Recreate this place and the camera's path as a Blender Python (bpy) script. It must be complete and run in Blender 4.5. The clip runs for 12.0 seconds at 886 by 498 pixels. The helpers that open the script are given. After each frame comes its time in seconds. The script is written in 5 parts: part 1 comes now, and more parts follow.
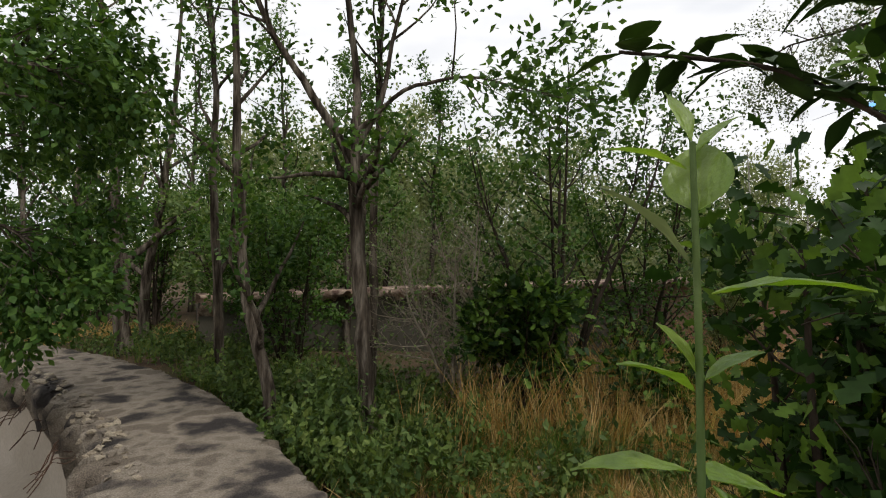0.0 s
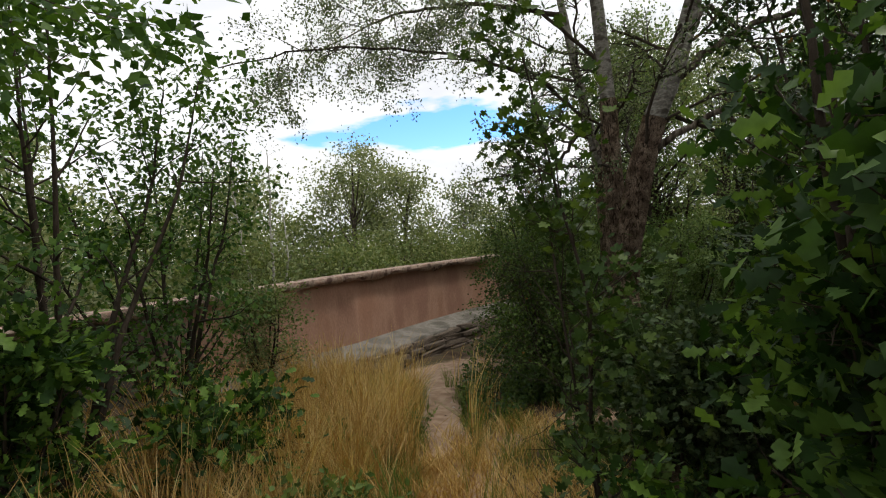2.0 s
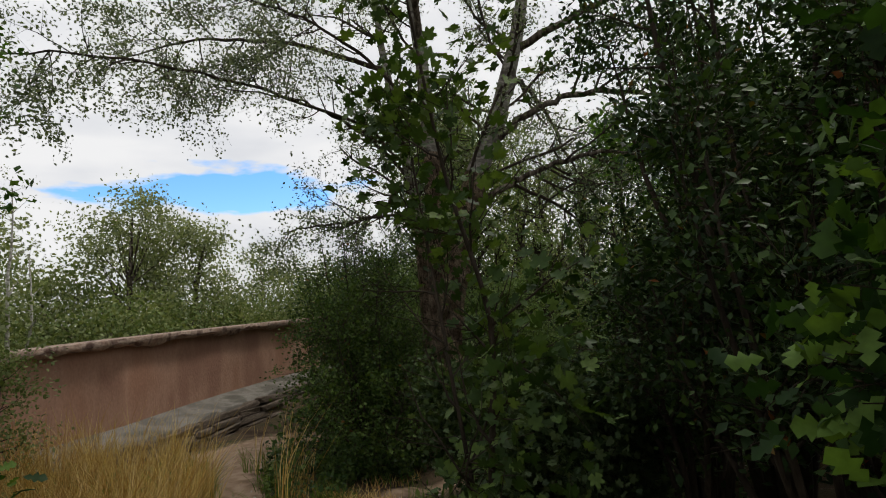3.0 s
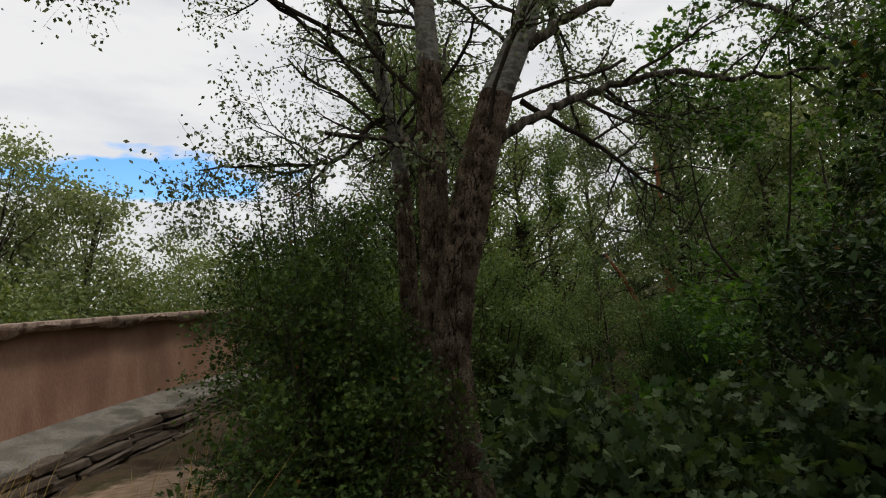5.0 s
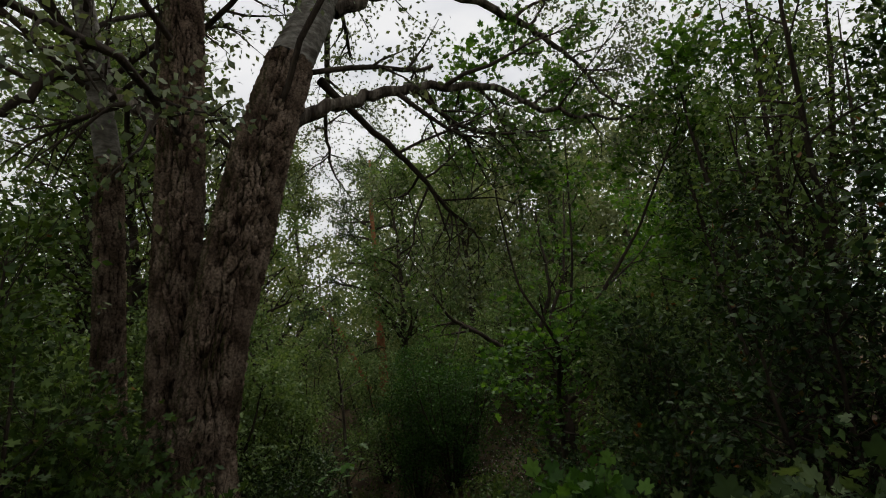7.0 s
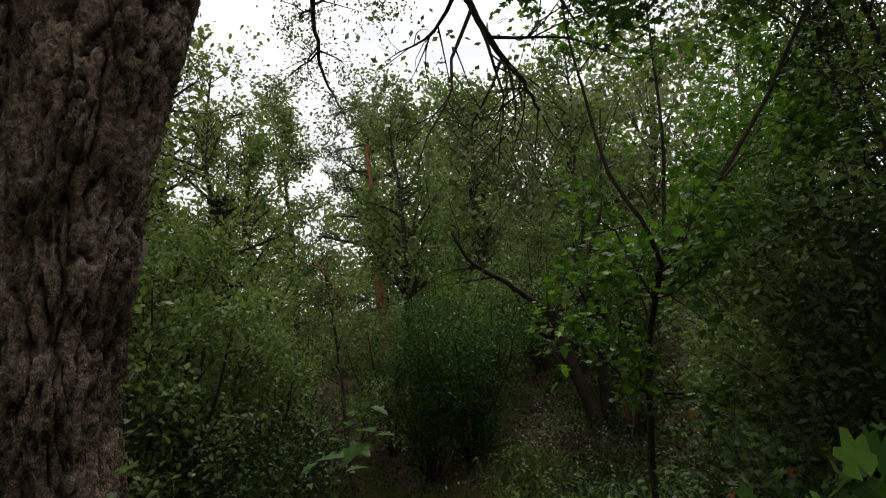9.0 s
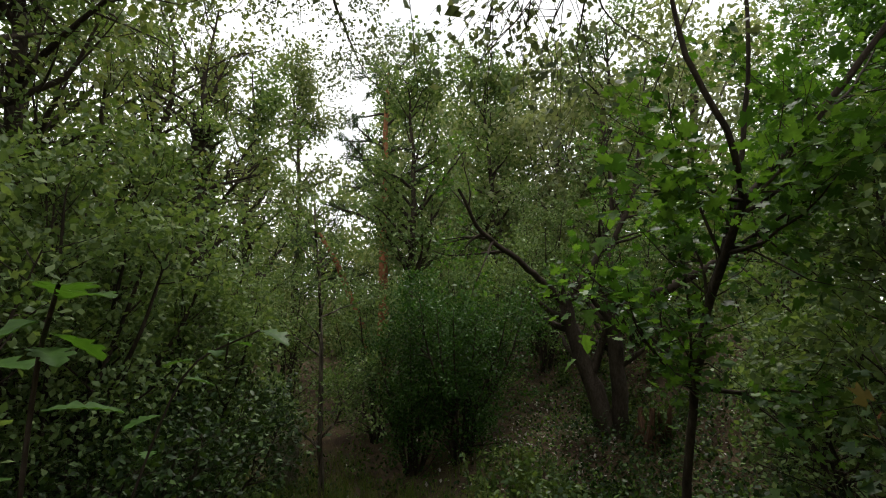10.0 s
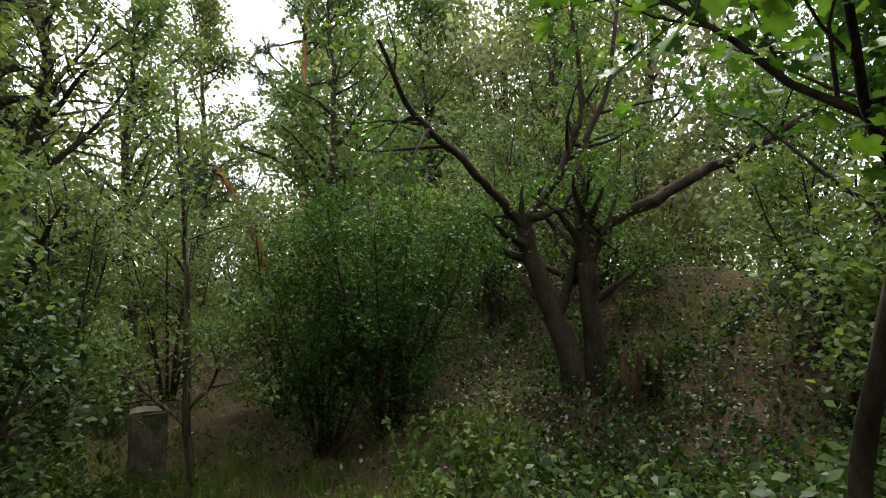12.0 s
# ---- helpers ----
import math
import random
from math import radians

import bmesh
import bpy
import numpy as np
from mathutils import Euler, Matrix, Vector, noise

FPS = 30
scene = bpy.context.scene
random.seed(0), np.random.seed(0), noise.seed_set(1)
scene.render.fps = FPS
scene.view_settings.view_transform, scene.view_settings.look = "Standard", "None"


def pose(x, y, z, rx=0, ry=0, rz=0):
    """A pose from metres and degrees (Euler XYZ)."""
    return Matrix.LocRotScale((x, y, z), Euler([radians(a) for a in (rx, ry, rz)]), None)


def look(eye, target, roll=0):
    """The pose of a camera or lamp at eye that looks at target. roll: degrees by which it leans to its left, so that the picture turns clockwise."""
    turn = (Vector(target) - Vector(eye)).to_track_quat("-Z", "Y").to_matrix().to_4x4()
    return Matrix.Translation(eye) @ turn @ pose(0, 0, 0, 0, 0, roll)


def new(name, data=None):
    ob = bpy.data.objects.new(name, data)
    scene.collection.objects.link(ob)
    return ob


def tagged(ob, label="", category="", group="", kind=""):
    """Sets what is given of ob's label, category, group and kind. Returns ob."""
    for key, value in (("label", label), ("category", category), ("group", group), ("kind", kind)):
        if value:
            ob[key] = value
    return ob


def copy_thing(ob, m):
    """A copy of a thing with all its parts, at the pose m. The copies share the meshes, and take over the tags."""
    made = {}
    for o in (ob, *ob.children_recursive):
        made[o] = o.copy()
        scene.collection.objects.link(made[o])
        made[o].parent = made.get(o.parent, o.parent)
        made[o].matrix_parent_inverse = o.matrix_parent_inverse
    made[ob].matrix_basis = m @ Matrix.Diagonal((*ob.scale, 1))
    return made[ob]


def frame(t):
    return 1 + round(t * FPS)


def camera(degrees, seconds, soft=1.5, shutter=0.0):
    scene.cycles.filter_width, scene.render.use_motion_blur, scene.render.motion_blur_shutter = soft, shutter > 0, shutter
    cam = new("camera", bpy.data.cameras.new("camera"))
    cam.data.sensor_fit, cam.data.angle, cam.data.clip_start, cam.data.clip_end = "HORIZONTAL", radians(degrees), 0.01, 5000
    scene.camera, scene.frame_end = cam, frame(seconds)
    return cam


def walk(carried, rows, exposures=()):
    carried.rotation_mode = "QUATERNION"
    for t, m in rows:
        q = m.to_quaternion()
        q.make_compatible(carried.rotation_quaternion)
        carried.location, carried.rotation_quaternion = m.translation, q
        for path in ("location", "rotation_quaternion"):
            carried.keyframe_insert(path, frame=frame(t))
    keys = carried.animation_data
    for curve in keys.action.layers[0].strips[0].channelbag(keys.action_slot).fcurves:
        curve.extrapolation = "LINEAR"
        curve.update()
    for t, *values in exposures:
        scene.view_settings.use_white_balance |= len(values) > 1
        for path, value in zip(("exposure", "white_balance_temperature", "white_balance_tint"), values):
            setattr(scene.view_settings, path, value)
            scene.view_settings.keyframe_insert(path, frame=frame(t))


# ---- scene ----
cam = camera(78.0, 12.0, 1.1)
PATH = [
    (0.0, 0.000, 0.000, 1.500, 89.91, -0.04, 0.00),
    (0.5, -0.054, 0.300, 1.464, 87.47, 1.98, -9.90),
    (1.0, -0.096, 0.624, 1.482, 89.68, 1.55, -27.80),
    (1.5, -0.072, 0.924, 1.452, 89.33, 1.89, -43.40),
    (2.0, -0.066, 1.338, 1.470, 89.48, 4.71, -52.60),
    (2.5, 0.042, 1.566, 1.434, 93.40, 2.24, -63.40),
    (3.0, 0.426, 1.878, 1.278, 95.27, 4.15, -73.20),
    (5.0, 2.556, 3.186, 1.140, 94.53, 3.05, -80.50),
    (5.5, 3.084, 3.474, 1.110, 92.50, 0.78, -86.60),
    (6.0, 3.528, 3.660, 1.122, 94.10, 3.00, -97.00),
    (6.5, 3.846, 3.912, 1.128, 99.90, 3.80, -108.90),
    (8.5, 5.103, 3.718, 0.935, 94.92, 4.82, -117.78),
    (9.0, 5.721, 3.572, 0.802, 95.66, 4.39, -113.38),
    (9.5, 6.270, 3.427, 0.751, 96.78, 2.99, -111.08),
    (10.0, 6.559, 3.087, 0.497, 95.39, -1.62, -112.37),
    (10.5, 6.782, 2.912, 0.391, 96.38, -5.00, -113.93),
    (11.0, 7.204, 2.656, 0.162, 89.79, -4.95, -115.81),
    (11.5, 7.702, 2.440, 0.052, 91.29, 0.07, -117.32),
    (12.0, 8.207, 2.192, -0.127, 93.85, -0.53, -118.66),
]
EXPOSURE = [(0.0, -0.6), (1.0, -0.5), (2.0, -0.5), (3.0, -0.85), (5.0, -0.9), (5.5, -1.15), (6.0, -1.15), (6.5, -1.0), (8.5, -0.7), (9.5, -0.2), (10.5, 0.2), (12.0, 0.7)]
walk(cam, [(t, pose(x, y, z, rx, ry, rz)) for t, x, y, z, rx, ry, rz in PATH], EXPOSURE)

# ---- sky and sun ----
SUN_AZ, SUN_EL = radians(125), radians(58)
world = bpy.data.worlds.new("sky")
scene.world = world
world.use_nodes = True
wn, wl = world.node_tree.nodes, world.node_tree.links
sky = wn.new("ShaderNodeTexSky")
sky.sky_type, sky.sun_disc = "NISHITA", False
sky.sun_elevation, sky.sun_rotation = SUN_EL, SUN_AZ
sky.air_density, sky.dust_density, sky.ozone_density = 1.0, 0.1, 5.0
coord = wn.new("ShaderNodeTexCoord")
stretch = wn.new("ShaderNodeMapping")
stretch.inputs["Scale"].default_value = (1.0, 1.0, 3.4)
stretch.inputs["Location"].default_value = (0.35, 0.2, 0.0)
wl.new(coord.outputs["Generated"], stretch.inputs["Vector"])
cloud = wn.new("ShaderNodeTexNoise")
cloud.inputs["Scale"].default_value, cloud.inputs["Detail"].default_value = 5.0, 9.0
cloud.inputs["Roughness"].default_value = 0.55
wl.new(stretch.outputs["Vector"], cloud.inputs["Vector"])
# a gap in the clouds, low over the far trees
gap_dir = Vector((math.cos(radians(39)) * 0.98, math.sin(radians(39)) * 0.98, 0.205)).normalized()
rel = wn.new("ShaderNodeVectorMath")
rel.operation = "SUBTRACT"
rel.inputs[1].default_value = gap_dir
wl.new(coord.outputs["Generated"], rel.inputs[0])
squash = wn.new("ShaderNodeVectorMath")
squash.operation = "MULTIPLY"
squash.inputs[1].default_value = (1.9, 1.9, 12.0)
wl.new(rel.outputs[0], squash.inputs[0])
dist = wn.new("ShaderNodeVectorMath")
dist.operation = "LENGTH"
wl.new(squash.outputs[0], dist.inputs[0])
open_up = wn.new("ShaderNodeMapRange")
open_up.inputs["From Min"].default_value, open_up.inputs["From Max"].default_value = 0.1, 0.75
open_up.inputs["To Min"].default_value, open_up.inputs["To Max"].default_value = -0.17, 0.24
wl.new(dist.outputs["Value"], open_up.inputs["Value"])
cover = wn.new("ShaderNodeMath")
cover.operation = "ADD"
wl.new(cloud.outputs["Fac"], cover.inputs[0])
wl.new(open_up.outputs["Result"], cover.inputs[1])
edge = wn.new("ShaderNodeValToRGB")
edge.color_ramp.elements[0].position, edge.color_ramp.elements[0].color = 0.44, (0, 0, 0, 1)
edge.color_ramp.elements[1].position, edge.color_ramp.elements[1].color = 0.53, (1, 1, 1, 1)
wl.new(cover.outputs[0], edge.inputs["Fac"])
puff = wn.new("ShaderNodeTexNoise")
puff.inputs["Scale"].default_value, puff.inputs["Detail"].default_value = 4.5, 6.0
wl.new(stretch.outputs["Vector"], puff.inputs["Vector"])
tone = wn.new("ShaderNodeValToRGB")
tone.color_ramp.elements[0].position, tone.color_ramp.elements[0].color = 0.30, (8.6, 8.8, 9.3, 1)
tone.color_ramp.elements[1].position, tone.color_ramp.elements[1].color = 0.56, (10.6, 10.6, 10.7, 1)
wl.new(puff.outputs["Fac"], tone.inputs["Fac"])
blend = wn.new("ShaderNodeMix")
blend.data_type = "RGBA"
wl.new(edge.outputs["Color"], blend.inputs["Factor"])
clear = wn.new("ShaderNodeHueSaturation")
clear.inputs["Saturation"].default_value, clear.inputs["Value"].default_value = 1.2, 2.5
wl.new(sky.outputs["Color"], clear.inputs["Color"])
wl.new(clear.outputs["Color"], blend.inputs[6])
wl.new(tone.outputs["Color"], blend.inputs[7])
back = wn["Background"]
back.inputs["Strength"].default_value = 0.15
wl.new(blend.outputs[2], back.inputs["Color"])

sun = new("sun", bpy.data.lights.new("sun", "SUN"))
sun.data.energy, sun.data.angle, sun.data.color = 2.6, radians(10), (1.0, 0.95, 0.88)
sun.matrix_world = look((math.sin(SUN_AZ) * 20, math.cos(SUN_AZ) * 20, 20 * math.tan(SUN_EL)), (0, 0, 0))


# ---- materials ----
def mat(name, color, rough=0.8, spots=(), bump=0.0, scale=20.0, coarse=1.5, translucent=0.0, spread=0.0, island=False, spec=0.3, stretch_z=1.0, hue=0.0):
    """A surface with grain and patches; spots are further colours that patches take."""
    m = bpy.data.materials.new(name)
    m.use_nodes = True
    n, l = m.node_tree.nodes, m.node_tree.links
    b = n["Principled BSDF"]
    b.inputs["Roughness"].default_value = rough
    b.inputs["Specular IOR Level"].default_value = spec
    tc = n.new("ShaderNodeTexCoord")
    mp = n.new("ShaderNodeMapping")
    mp.inputs["Scale"].default_value = (1, 1, stretch_z)
    l.new(tc.outputs["Object"], mp.inputs["Vector"])
    big = n.new("ShaderNodeTexNoise")
    big.inputs["Scale"].default_value, big.inputs["Detail"].default_value = coarse, 6
    l.new(mp.outputs["Vector"], big.inputs["Vector"])
    ramp = n.new("ShaderNodeValToRGB")
    cols = [color, *spots]
    ramp.color_ramp.elements[0].position, ramp.color_ramp.elements[0].color = 0.38, (*cols[0], 1)
    ramp.color_ramp.elements[1].position, ramp.color_ramp.elements[1].color = 0.62, (*cols[-1], 1)
    for i, c in enumerate(cols[1:-1]):
        ramp.color_ramp.elements.new(0.38 + 0.24 * (i + 1) / (len(cols) - 1)).color = (*c, 1)
    source = big.outputs["Fac"]
    if island:
        geo = n.new("ShaderNodeNewGeometry")
        mixer = n.new("ShaderNodeMath")
        mixer.operation = "MULTIPLY_ADD"
        mixer.inputs[1].default_value, mixer.inputs[2].default_value = 0.5, 0.0
        l.new(geo.outputs["Random Per Island"], mixer.inputs[0])
        adder = n.new("ShaderNodeMath")
        adder.operation = "MULTIPLY_ADD"
        adder.inputs[1].default_value = 0.5
        l.new(big.outputs["Fac"], adder.inputs[0])
        l.new(mixer.outputs[0], adder.inputs[2])
        source = adder.outputs[0]
    l.new(source, ramp.inputs["Fac"])
    fine = n.new("ShaderNodeTexNoise")
    fine.inputs["Scale"].default_value, fine.inputs["Detail"].default_value = scale, 8
    l.new(mp.outputs["Vector"], fine.inputs["Vector"])
    val = n.new("ShaderNodeMapRange")
    val.inputs["From Min"].default_value, val.inputs["From Max"].default_value = 0.3, 0.7
    val.inputs["To Min"].default_value, val.inputs["To Max"].default_value = 1 - spread, 1 + spread
    l.new(fine.outputs["Fac"], val.inputs["Value"])
    hsv = n.new("ShaderNodeHueSaturation")
    l.new(val.outputs["Result"], hsv.inputs["Value"])
    l.new(ramp.outputs["Color"], hsv.inputs["Color"])
    l.new(hsv.outputs["Color"], b.inputs["Base Color"])
    if bump:
        bp = n.new("ShaderNodeBump")
        bp.inputs["Strength"].default_value, bp.inputs["Distance"].default_value = min(bump, 1.0), 0.02
        l.new(fine.outputs["Fac"], bp.inputs["Height"])
        l.new(bp.outputs["Normal"], b.inputs["Normal"])
    if translucent:
        tr = n.new("ShaderNodeBsdfTranslucent")
        warm = n.new("ShaderNodeMix")
        warm.data_type, warm.blend_type = "RGBA", "MULTIPLY"
        warm.inputs["Factor"].default_value = 1.0
        warm.inputs[7].default_value = (1.25, 1.3, 0.5, 1)
        l.new(hsv.outputs["Color"], warm.inputs[6])
        l.new(warm.outputs[2], tr.inputs["Color"])
        mx = n.new("ShaderNodeMixShader")
        mx.inputs["Fac"].default_value = translucent
        l.new(b.outputs["BSDF"], mx.inputs[1])
        l.new(tr.outputs["BSDF"], mx.inputs[2])
        l.new(mx.outputs["Shader"], n["Material Output"].inputs["Surface"])
    return m


def leaf_mat(name, dark, mid, light, rough=0.5, through_light=0.3):
    return mat(name, dark, rough, (mid, light), 0.0, 60, 0.9, through_light, 0.18, True, 0.15)


M_OAK = leaf_mat("oak_leaf", (0.016, 0.040, 0.008), (0.036, 0.078, 0.013), (0.105, 0.180, 0.030))
# hawthorn green, lowered further so the colour carries the thicket's inner shade
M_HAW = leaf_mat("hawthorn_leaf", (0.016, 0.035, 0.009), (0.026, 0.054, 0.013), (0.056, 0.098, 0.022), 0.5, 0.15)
M_POP = leaf_mat("poplar_leaf", (0.080, 0.104, 0.056), (0.125, 0.155, 0.086), (0.220, 0.250, 0.160), 0.5, 0.25)
M_WIL = leaf_mat("willow_leaf", (0.150, 0.180, 0.095), (0.210, 0.240, 0.135), (0.300, 0.325, 0.205), 0.6, 0.4)
M_MAP = leaf_mat("maple_leaf", (0.038, 0.090, 0.017), (0.062, 0.138, 0.024), (0.110, 0.210, 0.038), 0.45, 0.45)
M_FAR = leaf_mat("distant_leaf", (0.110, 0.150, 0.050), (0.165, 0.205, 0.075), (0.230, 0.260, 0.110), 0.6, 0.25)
M_DARKBUSH = leaf_mat("holly_leaf", (0.026, 0.066, 0.014), (0.038, 0.095, 0.018), (0.060, 0.128, 0.023))
M_WEED = leaf_mat("weed_leaf", (0.072, 0.118, 0.028), (0.105, 0.158, 0.038), (0.165, 0.215, 0.060))
M_THORN = leaf_mat("thorn_leaf", (0.030, 0.058, 0.012), (0.050, 0.088, 0.018), (0.092, 0.140, 0.030), 0.5, 0.25)
M_AUTUMN = leaf_mat("turning_leaf", (0.110, 0.085, 0.020), (0.160, 0.090, 0.020), (0.180, 0.060, 0.015))
M_PINE = leaf_mat("pine_needle", (0.034, 0.072, 0.023), (0.051, 0.101, 0.029), (0.085, 0.135, 0.043), 0.6, 0.1)
M_GRASS = leaf_mat("green_grass", (0.068, 0.135, 0.019), (0.125, 0.192, 0.031), (0.180, 0.175, 0.060), 0.6)
M_STRAW = leaf_mat("dry_grass", (0.330, 0.190, 0.062), (0.490, 0.310, 0.115), (0.640, 0.470, 0.230), 0.7)
M_GREYBARK = mat("grey_bark", (0.030, 0.023, 0.017), 0.95, ((0.085, 0.068, 0.052), (0.175, 0.148, 0.118)), 1.0, 75, 16, spread=0.4, stretch_z=0.14, spec=0.08)
M_DARKBARK = mat("dark_bark", (0.030, 0.023, 0.017), 0.95, ((0.060, 0.046, 0.034),), 0.7, 50, 6, spread=0.3, stretch_z=0.4, spec=0.1)
M_PALEBARK = mat("pale_bark", (0.330, 0.310, 0.270), 0.85, ((0.500, 0.480, 0.430), (0.200, 0.180, 0.150)), 0.5, 30, 8, spread=0.25, stretch_z=2.0, spec=0.15)
M_REDBARK = mat("pine_bark", (0.200, 0.085, 0.040), 0.9, ((0.300, 0.130, 0.062),), 0.8, 30, 7, spread=0.3, stretch_z=0.4, spec=0.1)
M_CONC = mat("weathered_concrete", (0.230, 0.200, 0.165), 0.92, ((0.330, 0.295, 0.245), (0.150, 0.130, 0.110)), 0.6, 55, 1.1, spread=0.16, spec=0.15)
M_PIT = mat("smooth_concrete", (0.270, 0.232, 0.185), 0.9, ((0.350, 0.305, 0.250),), 0.25, 30, 0.8, spread=0.08, spec=0.15)
M_PINK = mat("pink_render", (0.300, 0.165, 0.110), 0.92, ((0.360, 0.215, 0.150), (0.270, 0.150, 0.105)), 0.35, 35, 1.3, spread=0.10, stretch_z=0.5, spec=0.15)
M_COPING = mat("coping_concrete", (0.300, 0.205, 0.155), 0.95, ((0.380, 0.290, 0.230), (0.120, 0.075, 0.060)), 0.9, 30, 5.0, spread=0.25, spec=0.12)
M_STONE = mat("rubble_stone", (0.110, 0.085, 0.065), 0.95, ((0.175, 0.140, 0.110),), 0.9, 30, 3.5, spread=0.3, spec=0.1)
M_SOIL = mat("leaf_litter_soil", (0.050, 0.034, 0.022), 0.97, ((0.095, 0.066, 0.040), (0.065, 0.055, 0.028)), 0.8, 55, 1.6, spread=0.4, spec=0.08)
M_STEEL = mat("rusty_steel", (0.060, 0.035, 0.024), 0.8, ((0.100, 0.055, 0.035),), 0.4, 90, 9, spread=0.3)
M_WOOD = mat("bare_dead_wood", (0.240, 0.195, 0.145), 0.85, ((0.330, 0.285, 0.225),), 0.6, 40, 5, spread=0.25, stretch_z=0.3, spec=0.15)
M_LITTER = mat("fallen_leaf", (0.120, 0.075, 0.045), 0.8, ((0.260, 0.220, 0.180), (0.400, 0.370, 0.330)), 0.0, 30, 2, spread=0.2, island=True)
M_STEM = mat("green_stem", (0.070, 0.120, 0.030), 0.6, ((0.110, 0.150, 0.045),), 0.2, 60, 8, spread=0.15)


# deep-fissured poplar bark: plates parted by cracks with shade painted in, moss on the shaded side
M_TRUNK = mat("fissured_bark", (0.105, 0.075, 0.054), 0.97, ((0.185, 0.138, 0.104), (0.280, 0.220, 0.170)), 1.0, 70, 7, spread=0.6, spec=0.05)
tn, tl = M_TRUNK.node_tree.nodes, M_TRUNK.node_tree.links
t_bs = tn["Principled BSDF"]
# low relief darkens the colour: dark inner bark plus the shade in the cracks
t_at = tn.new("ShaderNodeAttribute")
t_at.attribute_name = "bark_relief"
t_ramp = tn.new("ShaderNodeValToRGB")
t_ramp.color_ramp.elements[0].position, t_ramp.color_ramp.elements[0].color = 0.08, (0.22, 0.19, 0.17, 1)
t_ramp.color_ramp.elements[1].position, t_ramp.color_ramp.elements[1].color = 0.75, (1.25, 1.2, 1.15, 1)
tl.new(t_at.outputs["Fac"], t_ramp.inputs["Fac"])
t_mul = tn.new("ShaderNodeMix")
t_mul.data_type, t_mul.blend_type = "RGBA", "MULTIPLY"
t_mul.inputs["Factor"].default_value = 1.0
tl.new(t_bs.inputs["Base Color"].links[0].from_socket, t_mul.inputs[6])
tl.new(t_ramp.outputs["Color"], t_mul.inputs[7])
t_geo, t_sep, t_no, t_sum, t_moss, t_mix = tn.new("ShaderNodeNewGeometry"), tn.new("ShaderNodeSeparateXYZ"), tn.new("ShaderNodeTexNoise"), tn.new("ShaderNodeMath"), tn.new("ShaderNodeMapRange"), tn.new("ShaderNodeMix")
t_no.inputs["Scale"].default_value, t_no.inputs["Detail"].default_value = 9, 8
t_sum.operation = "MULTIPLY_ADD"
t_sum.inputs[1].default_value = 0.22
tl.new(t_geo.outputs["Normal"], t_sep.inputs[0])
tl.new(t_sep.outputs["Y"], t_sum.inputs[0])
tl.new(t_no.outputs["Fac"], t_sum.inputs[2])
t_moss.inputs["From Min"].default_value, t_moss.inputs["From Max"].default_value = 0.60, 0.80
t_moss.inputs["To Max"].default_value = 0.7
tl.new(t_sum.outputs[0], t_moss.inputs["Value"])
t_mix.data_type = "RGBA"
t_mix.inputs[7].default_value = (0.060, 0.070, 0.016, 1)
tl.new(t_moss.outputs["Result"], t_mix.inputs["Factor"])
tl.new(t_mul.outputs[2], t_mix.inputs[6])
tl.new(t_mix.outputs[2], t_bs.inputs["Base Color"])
t_tc, t_map, t_vor, t_bump = tn.new("ShaderNodeTexCoord"), tn.new("ShaderNodeMapping"), tn.new("ShaderNodeTexVoronoi"), tn.new("ShaderNodeBump")
t_map.inputs["Scale"].default_value = (60, 60, 34)
t_vor.feature = "F1"
tl.new(t_tc.outputs["Object"], t_map.inputs["Vector"])
tl.new(t_map.outputs["Vector"], t_vor.inputs["Vector"])
t_bump.inputs["Strength"].default_value, t_bump.inputs["Distance"].default_value = 0.9, 0.014
t_bump.invert = True
tl.new(t_vor.outputs["Distance"], t_bump.inputs["Height"])
tl.new(t_bs.inputs["Normal"].links[0].from_socket, t_bump.inputs["Normal"])
tl.new(t_bump.outputs["Normal"], t_bs.inputs["Normal"])


# ---- shared builders ----
def link_mesh(name, verts, faces, material, parent=None, label="", smooth=False):
    me = bpy.data.meshes.new(name)
    if isinstance(faces, np.ndarray):
        k = faces.shape[1]
        me.vertices.add(len(verts))
        me.vertices.foreach_set("co", np.ascontiguousarray(verts, dtype=np.float32).ravel())
        me.loops.add(faces.size)
        me.loops.foreach_set("vertex_index", np.ascontiguousarray(faces, dtype=np.int32).ravel())
        me.polygons.add(len(faces))
        me.polygons.foreach_set("loop_start", np.arange(0, faces.size, k, dtype=np.int32))
        me.update(calc_edges=True)
        me.validate()
    else:
        me.from_pydata([tuple(v) for v in verts], [], faces)
    if smooth:
        me.polygons.foreach_set("use_smooth", [True] * len(me.polygons))
    me.materials.append(material)
    ob = new(name, me)
    if parent:
        ob.parent = parent
    if label:
        tagged(ob, label)
    return ob


def thing(name, x, y, z, label, category, group="", kind=""):
    e = new(name)
    e.empty_display_size = 0.1
    e.location = (x, y, z)
    return tagged(e, label, category, group, kind)


def part(name, bm, material, parent, label="", smooth=False):
    """Links a bmesh as one mesh object under a thing or a part."""
    me = bpy.data.meshes.new(name)
    bm.to_mesh(me)
    bm.free()
    if smooth:
        me.polygons.foreach_set("use_smooth", [True] * len(me.polygons))
    me.materials.append(material)
    ob = new(name, me)
    ob.parent = parent
    return tagged(ob, label) if label else ob


